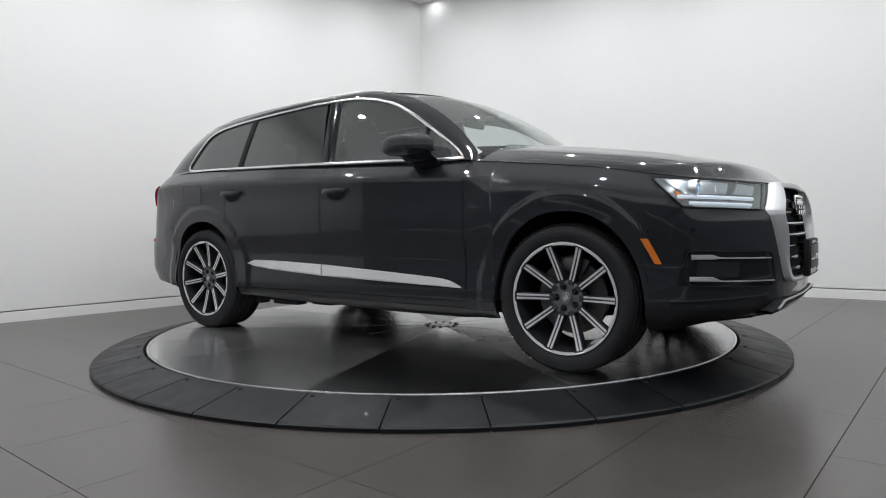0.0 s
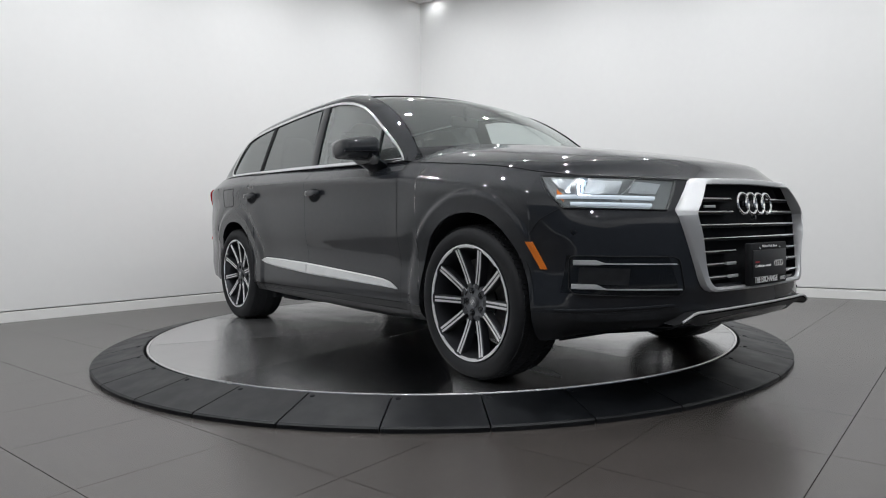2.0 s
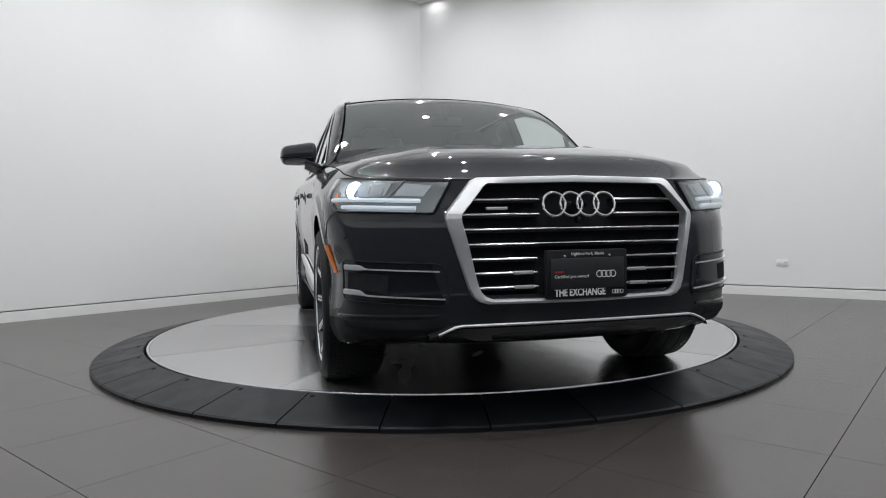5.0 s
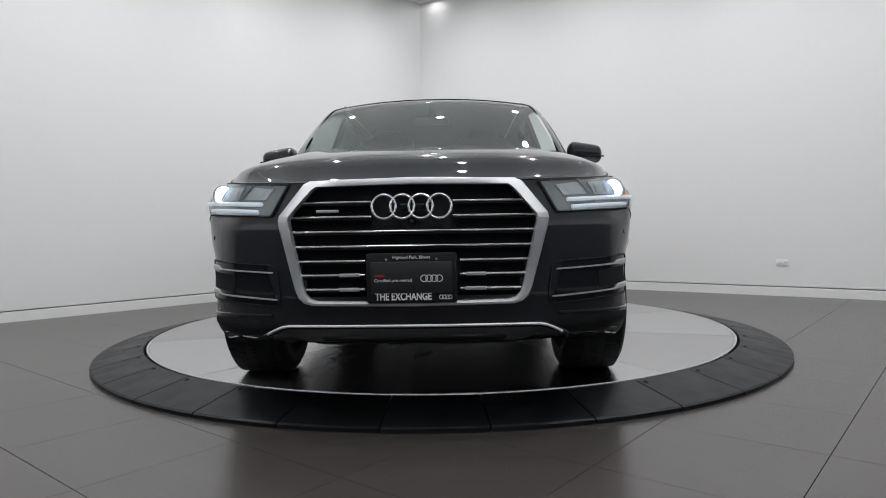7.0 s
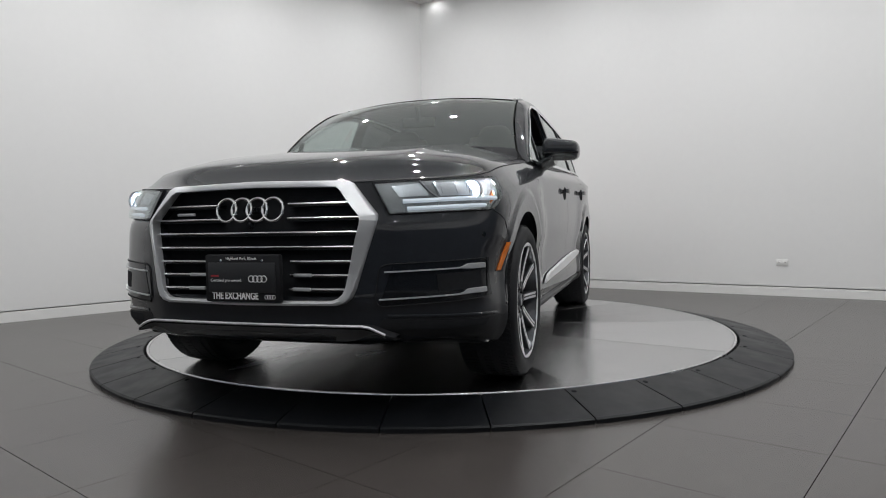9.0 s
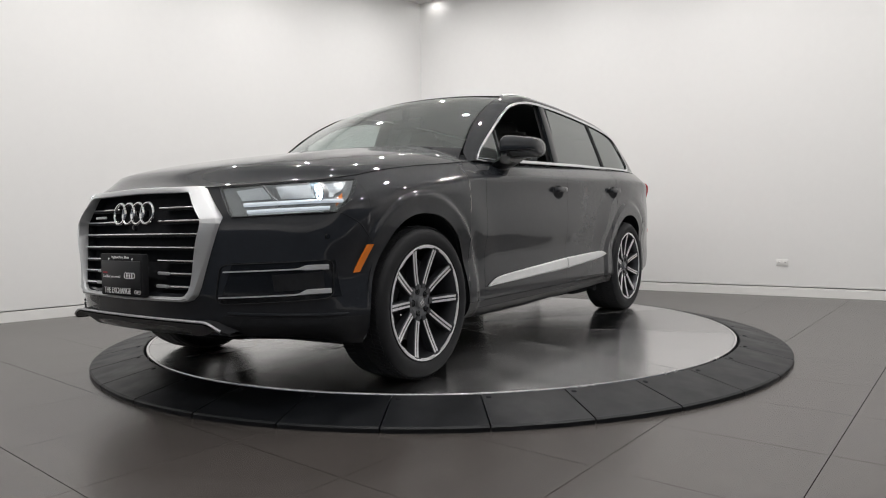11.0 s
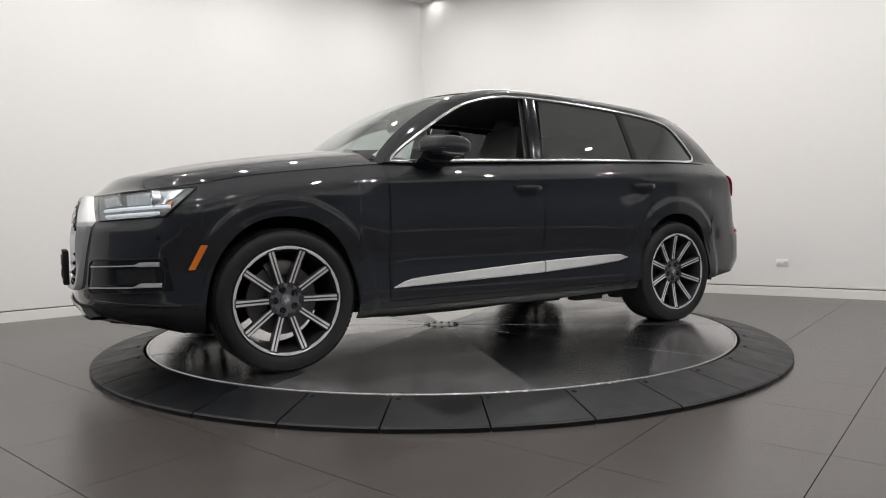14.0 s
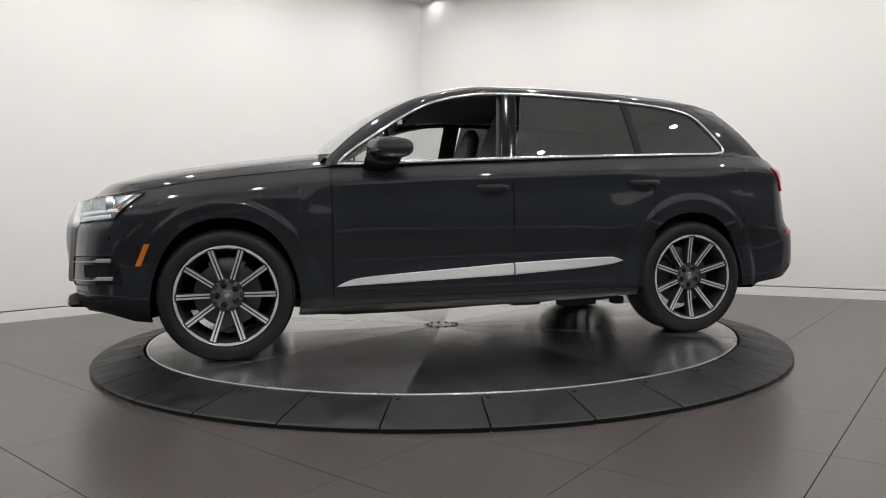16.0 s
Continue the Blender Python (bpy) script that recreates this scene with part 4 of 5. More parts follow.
# bumper details on either side
for side in (1, -1):
    # black intake field with two bright bars
    part("bumper_intake", patch([(u_y(0.545), 0.440), (u_x(2.05), 0.462), (u_x(2.08), 0.620), (u_y(0.600), 0.612)], 24, 5, 0.0022, 0.008, side), GLOSS, car)
    # dark patch laid on the surface as the shade inside the outer pocket
    bm = patch([(u_x(2.275), 0.492), (u_x(2.125), 0.502), (u_x(2.13), 0.570), (u_x(2.28), 0.562)], 8, 4, 0.0045, 0.006, side)
    part("pocket_shade", bm, DARK, car)
    # joint round the intake field
    u0, u1 = u_y(0.530), u_x(2.088)
    ring = [(u0 + 0.03, 0.440), (u1 - 0.03, 0.456), (u1 - 0.008, 0.466), (u1, 0.484), (u1, 0.592), (u1 - 0.008, 0.610), (u1 - 0.03, 0.618), (u0 + 0.05, 0.606), (u0 + 0.02, 0.592), (u0, 0.470), (u0 + 0.01, 0.448), (u0 + 0.03, 0.440)]
    part("intake_joint", along(ring, 0.0030, None, 0.0032, side, 6, 72), MATT, car)
    for pts, h in ((((u_y(0.565), 0.575), (u_x(2.215), 0.583), (u_x(2.185), 0.588), (u_x(2.108), 0.588)), 1), (((u_y(0.545), 0.468), (u_x(2.215), 0.478), (u_x(2.185), 0.488), (u_x(2.100), 0.488)), 1)):
        bm = bmesh.new()
        rows = []
        for i in range(33):
            s = i / 32
            u = pts[0][0] + (pts[3][0] - pts[0][0]) * s
            z = float(np.interp(u, [p[0] for p in pts], [p[1] for p in pts]))
            th = 0.0032 + 0.0085 * smooth(pts[1][0], pts[2][0], u)
            rows.append([wrap(u, z - th, 0.003, side), wrap(u, z - th * 0.7, 0.011, side), wrap(u, z + th * 0.7, 0.011, side), wrap(u, z + th, 0.003, side)])
        V = grid_mesh(bm, rows, close_v=True)
        bm.faces.new(V[0]), bm.faces.new(V[-1])
        part("bumper_bar", bm, SATIN, car, "satin silver bumper bar")
    # orange marker in the arch edge
    part("side_marker", patch([(u_x(1.982), 0.556), (u_x(1.950), 0.556), (u_x(1.890), 0.676), (u_x(1.922), 0.676)], 5, 8, 0.006, 0.010, side), ORANGE, car, "orange side marker")
    # panel joint from lamp to arch, crease under the lamp, parking sensors
    part("panel_joint", along([(u_x(2.055), 0.815), (u_x(1.965), 0.770), (u_x(1.905), 0.705)], 0.0018, None, 0.0005, side, 5, 12), DARK, car)
    for x, z in ((2.11, 0.715),):
        c = wrap(u_x(x), z, 0.0, side)
        n = (wrap(u_x(x), z, 0.01, side) - c).normalized()
        bm = bmesh.new()
        lathe(bm, [(0.0005, 0.0022), (0.0095, 0.002), (0.0110, 0.0004), (0.0125, -0.002)], axis="z", n=18, m=Matrix.Translation(c) @ n.to_track_quat("Z", "Y").to_matrix().to_4x4())
        part("parking_sensor", bm, GLOSS, car)
    # lower lip intake
    part("lower_intake", patch([(u_y(0.52), 0.338), (u_x(1.918), 0.246), (u_x(1.918), 0.366), (u_y(0.56), 0.392)], 30, 6, 0.002, 0.006, side), MATT, car)
    # dark slab on the lip, painting the shade of a slot that is not cut
    part("slot_shade", patch([(u_y(0.62), 0.346), (u_x(2.10), 0.340), (u_x(2.08), 0.368), (u_y(0.64), 0.380)], 20, 3, 0.0045, 0.004, side), DARK, car)
    part("lip_edge", along([(u_y(0.575), 0.402), (u_x(2.20), 0.392), (u_x(2.02), 0.382)], 0.0065, None, 0.0015, side, 8, 30, 0.7), PAINT, car)
    # aluminium blade low on the doors
    for xa, xb, za0, za1, zb0, zb1 in ((0.875, -0.227, 0.399, 0.404, 0.433, 0.508), (-0.237, -0.985, 0.434, 0.509, 0.497, 0.508)):
        bm = bmesh.new()
        rows = []
        for i in range(31):
            s = i / 30
            x = xa + (xb - xa) * s
            lo = za0 + (zb0 - za0) * s
            if xa > 0:
                hi = hermite([-0.235, 0.391, 0.733, 0.80, 0.876], [0.509, 0.473, 0.450, 0.437, 0.405], x)
            else:
                hi = hermite([-0.985, -0.911, -0.23], [0.506, 0.528, 0.509], x)
                lo = hermite([-0.985, -0.911, -0.23], [0.500, 0.480, 0.433], x)
            hi = max(hi, lo + 0.002)
            rows.append([wrap(u_x(x), lo, 0.004, side), wrap(u_x(x), lo + (hi - lo) * 0.15, 0.016, side), wrap(u_x(x), lo + (hi - lo) * 0.9, 0.020, side), wrap(u_x(x), hi, 0.006, side)])
        V = grid_mesh(bm, rows, close_v=True)
        bm.faces.new(V[0]), bm.faces.new(V[-1])
        part("door_blade", bm, BLADE, car, "satin aluminium door blade", sharp=25)
    # black sill end between the wheel opening and the front door
    part("sill_end", patch([(u_x(1.10), 0.243), (u_x(0.902), 0.236), (u_x(0.902), SILL_CUT), (u_x(1.088), SILL_CUT)], 8, 6, 0.003, 0.006, side), SILL_BLACK, car)
    # the joint round the fuel flap
    if side < 0:
        flap = [(u_x(-1.50), 1.085), (u_x(-1.50), 0.965), (u_x(-1.515), 0.945), (u_x(-1.54), 0.938), (u_x(-1.70), 0.938), (u_x(-1.73), 0.95), (u_x(-1.74), 0.975), (u_x(-1.74), 1.085), (u_x(-1.50), 1.085)]
        part("fuel_flap_joint", along(flap, 0.0018, None, 0.0003, side, 5, 60), DARK, car)
    # tail lamp and reflector
    part("tail_lamp", patch([(u_x(-2.30), 0.955), (u_y(0) + ARC[-1] - 0.30, 0.965), (ARC[-1] - 0.30, 1.10), (u_x(-2.185), 1.115)], 14, 6, 0.012, 0.02, side), RED, car, "red tail lamp")
    part("rear_reflector", patch([(u_x(-2.33), 0.655), (u_x(-2.42), 0.655), (u_x(-2.42), 0.680), (u_x(-2.33), 0.680)], 6, 2, 0.006, 0.01, side), RED, car, "small red reflector")

# skid plate with bright edge
bm = bmesh.new()
rows = []
for k in range(41):
    y = -0.61 + 1.22 * k / 40
    up = 0.372 - 0.052 * smooth(0.49, 0.64, abs(y))
    x = 2.444 - 0.09 * y * y - 0.28 * smooth(0.5, 0.8, abs(y)) ** 2
    rows.append([Vector((x - 0.07, y, up + 0.004)), Vector((x - 0.01, y, up)), Vector((x + 0.006, y, up - 0.004)), Vector((x + 0.004, y, up - 0.014)), Vector((x - 0.05, y, up - 0.016 - 0.056 * (1 - smooth(0.40, 0.60, abs(y))))), Vector((x - 0.25, y, 0.25 + 0.055 * smooth(0.40, 0.60, abs(y))))])
grid_mesh(bm, rows)
skid = part("skid_plate", bm, MATT, car)
bm = bmesh.new()
tube(bm, [(r[2] + Vector((0.0, 0, 0.0))) for r in rows[1:-1]], 0.0058, 6)
part("skid_edge", bm, SATIN, skid, "satin silver edge")
bm = bmesh.new()
grid_mesh(bm, [[r[3].lerp(r[4], q) + Vector((0.003, 0, -0.002)) for q in (0.0, 0.08, 0.5, 0.92, 1.0)] for r in rows[1:-1]])
bmesh.ops.solidify(bm, geom=bm.faces[:], thickness=0.002)
part("skid_face", bm, SKID, skid, "grey painted skid face")

# headlamps
for side in (1, -1):
    lamp_c = [(u_y(0.590), 0.802), (u_x(2.075), 0.818), (u_x(1.930), 0.962), (u_y(0.528), 0.928)]
    base = part("headlamp", patch(lamp_c, 26, 8, 0.004, 0.012, side), LAMP_GREY, car, "clear headlamp with silver reflectors and light bars")

    def lz(u, t):
        """Height in the lamp at a share t of its depth."""
        a, b, c, d = lamp_c
        lo = np.interp(u, [a[0], b[0]], [a[1], b[1]]) if u < b[0] else b[1] + (u - b[0]) / (c[0] - b[0]) * (c[1] - b[1])
        hi = np.interp(u, [d[0], c[0]], [d[1], c[1]])
        return float(lo + (hi - lo) * t)
    um = u_y(0.755)
    # reflector chambers
    part("reflector", patch([(u_y(0.63), lz(u_y(0.63), 0.50)), (um - 0.02, lz(um, 0.50)), (um - 0.05, lz(um, 0.88)), (u_y(0.60), lz(u_y(0.60), 0.84))], 8, 4, 0.010, 0.008, side), LAMP_SILVER, base, "silver reflector")
    part("reflector", patch([(um + 0.03, lz(um + 0.03, 0.48)), (u_x(2.08), lz(u_x(2.08), 0.45)), (u_x(2.03), lz(u_x(2.03), 0.85)), (um, lz(um, 0.88))], 8, 4, 0.010, 0.008, side), LAMP_SILVER, base, "silver reflector")
    # dark lens of each chamber
    part("chamber", patch([(u_y(0.655), lz(u_y(0.655), 0.57)), (um - 0.05, lz(um, 0.57)), (um - 0.07, lz(um, 0.80)), (u_y(0.635), lz(u_y(0.635), 0.77))], 6, 3, 0.013, 0.006, side), LAMP_SILVER, base)
    # two light bars and the cross stroke
    for t in (0.36, 0.14):
        bm = along([(u_y(0.64) if t > 0.2 else u_y(0.655), lz(u_y(0.64), t)), (um, lz(um, t)), (u_x(2.13), lz(u_x(2.13), t)), (u_x(2.10 - 0.05 * (t > 0.2)), lz(u_x(2.12), t))], 0.0085 if t > 0.2 else 0.0075, None, 0.014, side, 8, 30)
        part("light_bar", bm, DRL, base, "white daytime light bar")
    part("light_bar", along([(um + 0.005, lz(um, 0.12)), (um + 0.025, lz(um, 0.38)), (um - 0.02, lz(um, 0.62)), (um - 0.06, lz(um, 0.95))], 0.0045, None, 0.013, side, 8, 16), LAMP_GREY, base)
    part("reflector", patch([(u_x(2.10), lz(u_x(2.10), 0.50)), (u_x(2.045), lz(u_x(2.045), 0.52)), (u_x(1.985), lz(u_x(1.985), 0.86)), (u_x(2.06), lz(u_x(2.06), 0.84))], 6, 4, 0.011, 0.008, side), LAMP_SILVER, base, "silver reflector")
    # a faceted inner lens in each chamber
    for q in range(3):
        ua2 = um + 0.035 + q * 0.075
        part("inner_lens", patch([(ua2 + 0.006, lz(ua2, 0.53)), (ua2 + 0.058, lz(ua2, 0.53)), (ua2 + 0.050, lz(ua2, 0.78)), (ua2, lz(ua2, 0.78))], 4, 4, 0.0135, 0.006, side), LAMP_SILVER, base)
    part("lamp_lower_strip", patch([(u_y(0.66), lz(u_y(0.66), 0.02)), (u_x(2.12), lz(u_x(2.12), 0.03)), (u_x(2.115), lz(u_x(2.115), 0.10)), (u_y(0.655), lz(u_y(0.655), 0.09))], 14, 2, 0.010, 0.006, side), LAMP_SILVER, base)
    # dark rim round the lens
    rim = []
    for k in range(4):
        a, b = lamp_c[k], lamp_c[(k + 1) % 4]
        rim.append([(a[0] + (b[0] - a[0]) * q / 3, a[1] + (b[1] - a[1]) * q / 3) for q in range(4)])
    for edge in rim:
        part("lamp_rim", along(edge, 0.0055, None, 0.005, side, 6, 20), MATT, base, "black rim")
    # turn signal glint
    part("turn_signal", patch([(u_x(2.075), lz(u_x(2.075), 0.18)), (u_x(2.05), lz(u_x(2.05), 0.22)), (u_x(2.04), lz(u_x(2.04), 0.42)), (u_x(2.065), lz(u_x(2.065), 0.40))], 3, 3, 0.012, 0.006, side), ORANGE, base)
    # low beam projector: a glowing eye set in a sleeve that shades it from the side
    eye = wrap(u_x(2.135), lz(u_x(2.135), 0.60), 0.0, side)
    fwd = Matrix.Translation(eye + Vector((0.002, 0, 0.0))) @ Matrix.Rotation(math.pi / 2, 4, "Y")
    bm = bmesh.new()
    lathe(bm, [(0.0005, 0.006), (0.022, 0.004), (0.031, 0.0)], axis="z", n=20, m=fwd)
    part("low_beam", bm, LED, base, "lit white projector")
    bm = bmesh.new()
    lathe(bm, [(0.032, -0.02), (0.033, 0.002), (0.045, 0.015), (0.048, 0.016), (0.048, -0.02)], axis="z", n=24, m=fwd)
    part("beam_sleeve", bm, LAMP_SILVER, base)
    # added upright black blades, no part of the lamp, hide its glow sideways
    bm = bmesh.new()
    for q in range(-2, 3):
        y = q * 0.0130
        h = math.sqrt(max(0.0, 0.0325 ** 2 - y * y))
        box(bm, eye + Vector((0.0145, y, 0.0)), (0.0120, 0.0009, 2 * h))
    part("added_beam_blade", bm, MATT, base, smooth=False)
    lens = part("lens", patch(lamp_c, 26, 8, 0.024, 0.002, side), LENS, base, "clear lens")
    lens.visible_shadow = False

# door mirrors
for side in (1, -1):
    mir = new("door_mirror")
    mir.parent = car
    bm = bmesh.new()
    rows = []
    # shell: rounded box sections from the root to the tip
    for k in range(29):
        t = 0.5 - 0.5 * math.cos(math.pi * k / 28)
        y = 0.905 + 0.225 * t
        grow = (1 - (2 * t - 1) ** 8) ** 0.5 if 0 < t < 1 else 0.08
        grow *= (1 - 0.22 * t)
        h, d = 0.074 * grow, 0.155 * grow
        zc, xc = 1.205 + 0.016 * (1 - t), 0.575 - 0.030 * t
        row = []
        for i in range(40):
            a = 2 * math.pi * i / 40
            ca, sa = math.cos(a), math.sin(a)
            sx = math.copysign(abs(ca) ** 0.8, ca)
            sz = math.copysign(abs(sa) ** 0.8, sa)
            row.append(Vector((xc + d * (sx * 0.80 if sx > 0 else sx * 0.95), y * side, zc + h * sz)))
        rows.append(row)
    V = grid_mesh(bm, rows, close_v=True)
    bm.faces.new(V[0]), bm.faces.new(V[-1])
    part("mirror_shell", bm, PAINT, mir, sharp=75)
    bm = bmesh.new()
    rows = []
    for k in range(9):
        t = k / 8
        p = Vector((0.610 - 0.02 * t, (0.865 + 0.12 * t) * side, 1.095 + 0.065 * t))
        w = 0.098 + 0.012 * t
        rows.append([p + Vector((w * math.cos(a), 0, 0.040 * math.sin(a))) for a in [2 * math.pi * i / 16 for i in range(16)]])
    V = grid_mesh(bm, rows, close_v=True)
    bm.faces.new(V[0]), bm.faces.new(V[-1])
    part("mirror_foot", bm, GLOSS, mir)
    bm = bmesh.new()
    tube(bm, [(0.685 - 0.05 * t, (0.93 + 0.20 * t) * side, 1.187) for t in np.linspace(0, 1, 9)], 0.006, 6)
    part("mirror_signal", bm, GLOSS, mir)
    bm = bmesh.new()
    rows = [[Vector((0.448 - 0.008 * t, (0.930 + 0.150 * t) * side, 1.208 + s * 0.036 * (1 - 0.25 * t))) for s in np.linspace(-1, 1, 5)] for t in np.linspace(0, 1, 7)]
    grid_mesh(bm, rows)
    part("mirror_glass", bm, CHROME, mir)


# ---- wheels ----
def make_wheel():
    """A wheel at its hub, its face towards +y."""
    w = new("wheel")
    bm = bmesh.new()
    R, ri = 0.377, 0.284
    prof = [(ri - 0.004, -0.130), (ri + 0.02, -0.140), (0.335, -0.146), (0.362, -0.132), (R - 0.006, -0.105), (R, -0.06), (R, -0.002), (R, 0.06), (R - 0.006, 0.105), (0.362, 0.130), (0.345, 0.142), (0.322, 0.146), (ri + 0.018, 0.141), (ri + 0.006, 0.134), (ri - 0.002, 0.120)]
    lathe(bm, prof, n=96)
    tyre = part("tyre", bm, TYRE, w, "black road tyre")
    # tread blocks
    bm = bmesh.new()
    for k in range(96):
        a = 2 * math.pi * k / 96
        for y in (-0.104, -0.066, 0.0, 0.066, 0.104):
            rr = R + 0.0008 - (0.0052 if abs(y) > 0.1 else 0)
            m = Matrix.Rotation(-a - (0.03 if abs(y) < 0.09 else 0), 4, "Y") @ Matrix.Translation((rr, y, 0)) @ Matrix.Rotation(0.35 * (y < 0) - 0.35 * (y > 0), 4, "X")
            bmesh.ops.create_cube(bm, size=1, matrix=m @ Matrix.Diagonal((0.0032, 0.036, 0.0185, 1)))
    tagged(part("tread", bm, TYRE, tyre, smooth=False), kind="stuff")
    bm = bmesh.new()
    lathe(bm, [(ri - 0.006, 0.118), (ri + 0.004, 0.131), (ri + 0.003, 0.137), (ri - 0.004, 0.138), (ri - 0.014, 0.134), (ri - 0.020, 0.112), (ri - 0.030, 0.06), (ri - 0.040, -0.10), (ri - 0.006, -0.125)], n=96)
    rim = part("rim", bm, WHEEL_GREY, w, "dark grey barrel with a machined lip")
    bm = bmesh.new()
    rows = []
    for k in range(200):
        a = 2 * math.pi * k / 200
        # the machined edge is broad at each spoke and notched between two spokes
        s = abs((a / (2 * math.pi) * 10) % 1.0 - 0.5) * 2
        inner = 0.0075 + 0.0065 * smooth(0.22, 0.40, s)
        rows.append([Vector((r * math.sin(a), y, r * math.cos(a))) for r, y in ((ri + 0.0012, 0.1345), (ri + 0.0002, 0.1385), (ri - 0.003, 0.1395), (ri - inner, 0.1370), (ri - inner - 0.0005, 0.131))])
    grid_mesh(bm, rows, close_u=True)
    part("rim_lip", bm, MACHINED, rim)

    # spokes: ten tapered bars, machined face split by a dark groove
    def spoke(bm, w0, w1, r0, r1, front, back, shift=0.0):
        rows = []
        for k in range(9):
            t = k / 8
            r = r0 + (r1 - r0) * t
            hw = w0 + (w1 - w0) * t
            dish = 0.098 + 0.030 * t ** 1.5
            rows.append([Vector((shift + s * hw, dish + y, r)) for s, y in ((-1, back), (-1, front - 0.004), (-0.8, front), (0.8, front), (1, front - 0.004), (1, back))])
        V = grid_mesh(bm, rows, close_v=True)
        bm.faces.new(V[0]), bm.faces.new(V[-1])
    bm = bmesh.new()
    spoke(bm, 0.0160, 0.0195, 0.070, 0.270, 0.0, -0.045)
    body_m = mesh_of("spoke", bm, WHEEL_GREY, False)
    bm = bmesh.new()
    spoke(bm, 0.0052, 0.0070, 0.094, 0.276, 0.0035, -0.004, -0.0090)
    spoke(bm, 0.0052, 0.0070, 0.094, 0.276, 0.0035, -0.004, 0.0090)
    face_m = mesh_of("spoke_face", bm, MACHINED, False)
    for k in range(10):
        o = new("spoke", body_m)
        o.parent = w
        o.matrix_basis = Matrix.Rotation(2 * math.pi * (k + 0.5) / 10, 4, "Y")
        f = new("spoke_face", face_m)
        f.parent = o
    bm = bmesh.new()
    lathe(bm, [(0.0005, 0.090), (0.060, 0.090), (0.078, 0.094), (0.086, 0.090), (0.090, 0.07), (0.090, 0.03)], n=48)
    hub = part("hub", bm, HUB_GREY, w)
    bm = bmesh.new()
    lathe(bm, [(0.0005, 0.104), (0.024, 0.103), (0.030, 0.099), (0.031, 0.09)], n=32)
    cap = part("centre_cap", bm, LAMP_GREY, w)
    bm = bmesh.new()
    lathe(bm, [(0.0255, 0.1025), (0.0275, 0.1045), (0.030, 0.1030), (0.031, 0.098)], n=32)
    part("cap_ring", bm, HUB_GREY, cap)
    bm = bmesh.new()
    for s in (-0.010, 0.0, 0.010):
        box(bm, (s, 0.1045, 0), (0.004, 0.001, 0.022), 0, Matrix.Rotation(0.6, 4, "Y"))
    part("cap_mark", bm, MACHINED, cap, smooth=False)
    bm0 = bmesh.new()
    lathe(bm0, [(0.0005, 0.099), (0.008, 0.099), (0.0095, 0.097), (0.0100, 0.0915), (0.0165, 0.0905), (0.0175, 0.0925), (0.0185, 0.0905)], n=16)
    lug = mesh_of("lug_bolt", bm0, GLOSS)
    for k in range(5):
        a = 2 * math.pi * (k + 0.25) / 5
        o = new("lug_bolt", lug)
        o.parent = hub
        o.location = (0.058 * math.sin(a), 0.001, 0.058 * math.cos(a))
    bm = bmesh.new()
    lathe(bm, [(0.09, 0.02), (0.188, 0.02), (0.190, 0.018), (0.190, -0.008), (0.188, -0.010), (0.09, -0.010), (0.085, 0.0)], n=64, close=True)
    part("brake_disc", bm, BRAKE, w)
    bm = bmesh.new()
    rows = []
    for k in range(13):
        a = radians(60 + 60 * k / 12)
        rows.append([Vector((r * math.cos(a), y, r * math.sin(a))) for r, y in ((0.135, 0.05), (0.20, 0.055), (0.215, 0.045), (0.215, -0.04), (0.13, -0.03))])
    V = grid_mesh(bm, rows, close_v=True)
    bm.faces.new(V[0]), bm.faces.new(V[-1])
    part("brake_caliper", bm, BRAKE, w, "grey brake caliper")
    return w


proto = make_wheel()
for ax, side, spin in ((AXLE_F, 1, 0), (AXLE_R, 1, 18), (AXLE_F, -1, 0), (AXLE_R, -1, 10)):
    m = Matrix.Translation((ax, 0.830 * side, HUB_Z + 0.003)) @ Matrix.Rotation(0 if side > 0 else math.pi, 4, "Z") @ Matrix.Rotation(radians(spin), 4, "Y")
    o = proto if (ax == AXLE_F and side == 1) else copy_thing(proto, m)
    o.parent = car
    o.matrix_basis = m

# wheel housings and underbody
for ax in (AXLE_F, AXLE_R):
    for side in (1, -1):
        bm = bmesh.new()
        rows = []
        for k in range(25):
            a = math.pi * (-0.02 + 1.06 * k / 24)
            rows.append([Vector((ax + 0.425 * math.cos(a), y * side, HUB_Z + 0.445 * math.sin(a) + 0.02)) for y in (0.945, 0.90, 0.60, 0.50)])
        V = grid_mesh(bm, rows)
        bm.faces.new([r[3] for r in V])
        part("wheel_housing", bm, DARK, car)
bm = bmesh.new()
rows = []
for k in range(31):
    x = 2.30 - 4.70 * k / 30
    yy = 0.52 if min(abs(x - AXLE_F), abs(x - AXLE_R)) < 0.46 else 0.86
    yy *= 1 - 0.35 * smooth(2.0, 2.4, abs(x))
    z = 0.245 + 0.012 * math.sin(k * 2.1) + 0.05 * smooth(1.9, 2.4, abs(x))
    rows.append([Vector((x, y, z + dz)) for y, dz in ((-yy, 0.06), (-yy, 0), (-0.3, -0.01), (0.3, -0.01), (yy, 0), (yy, 0.06))])
grid_mesh(bm, rows)
part("underbody", bm, DARK, car)
bm = bmesh.new()
tube(bm, [(x, -0.25 + 0.08 * math.sin(x * 3), 0.225) for x in np.linspace(-2.3, 1.0, 20)], 0.035, 10)
for x in (AXLE_F, AXLE_R):
    tube(bm, [(x, -0.75, 0.36), (x, -0.4, 0.27), (x, 0.4, 0.27), (x, 0.75, 0.36)], 0.04, 8)
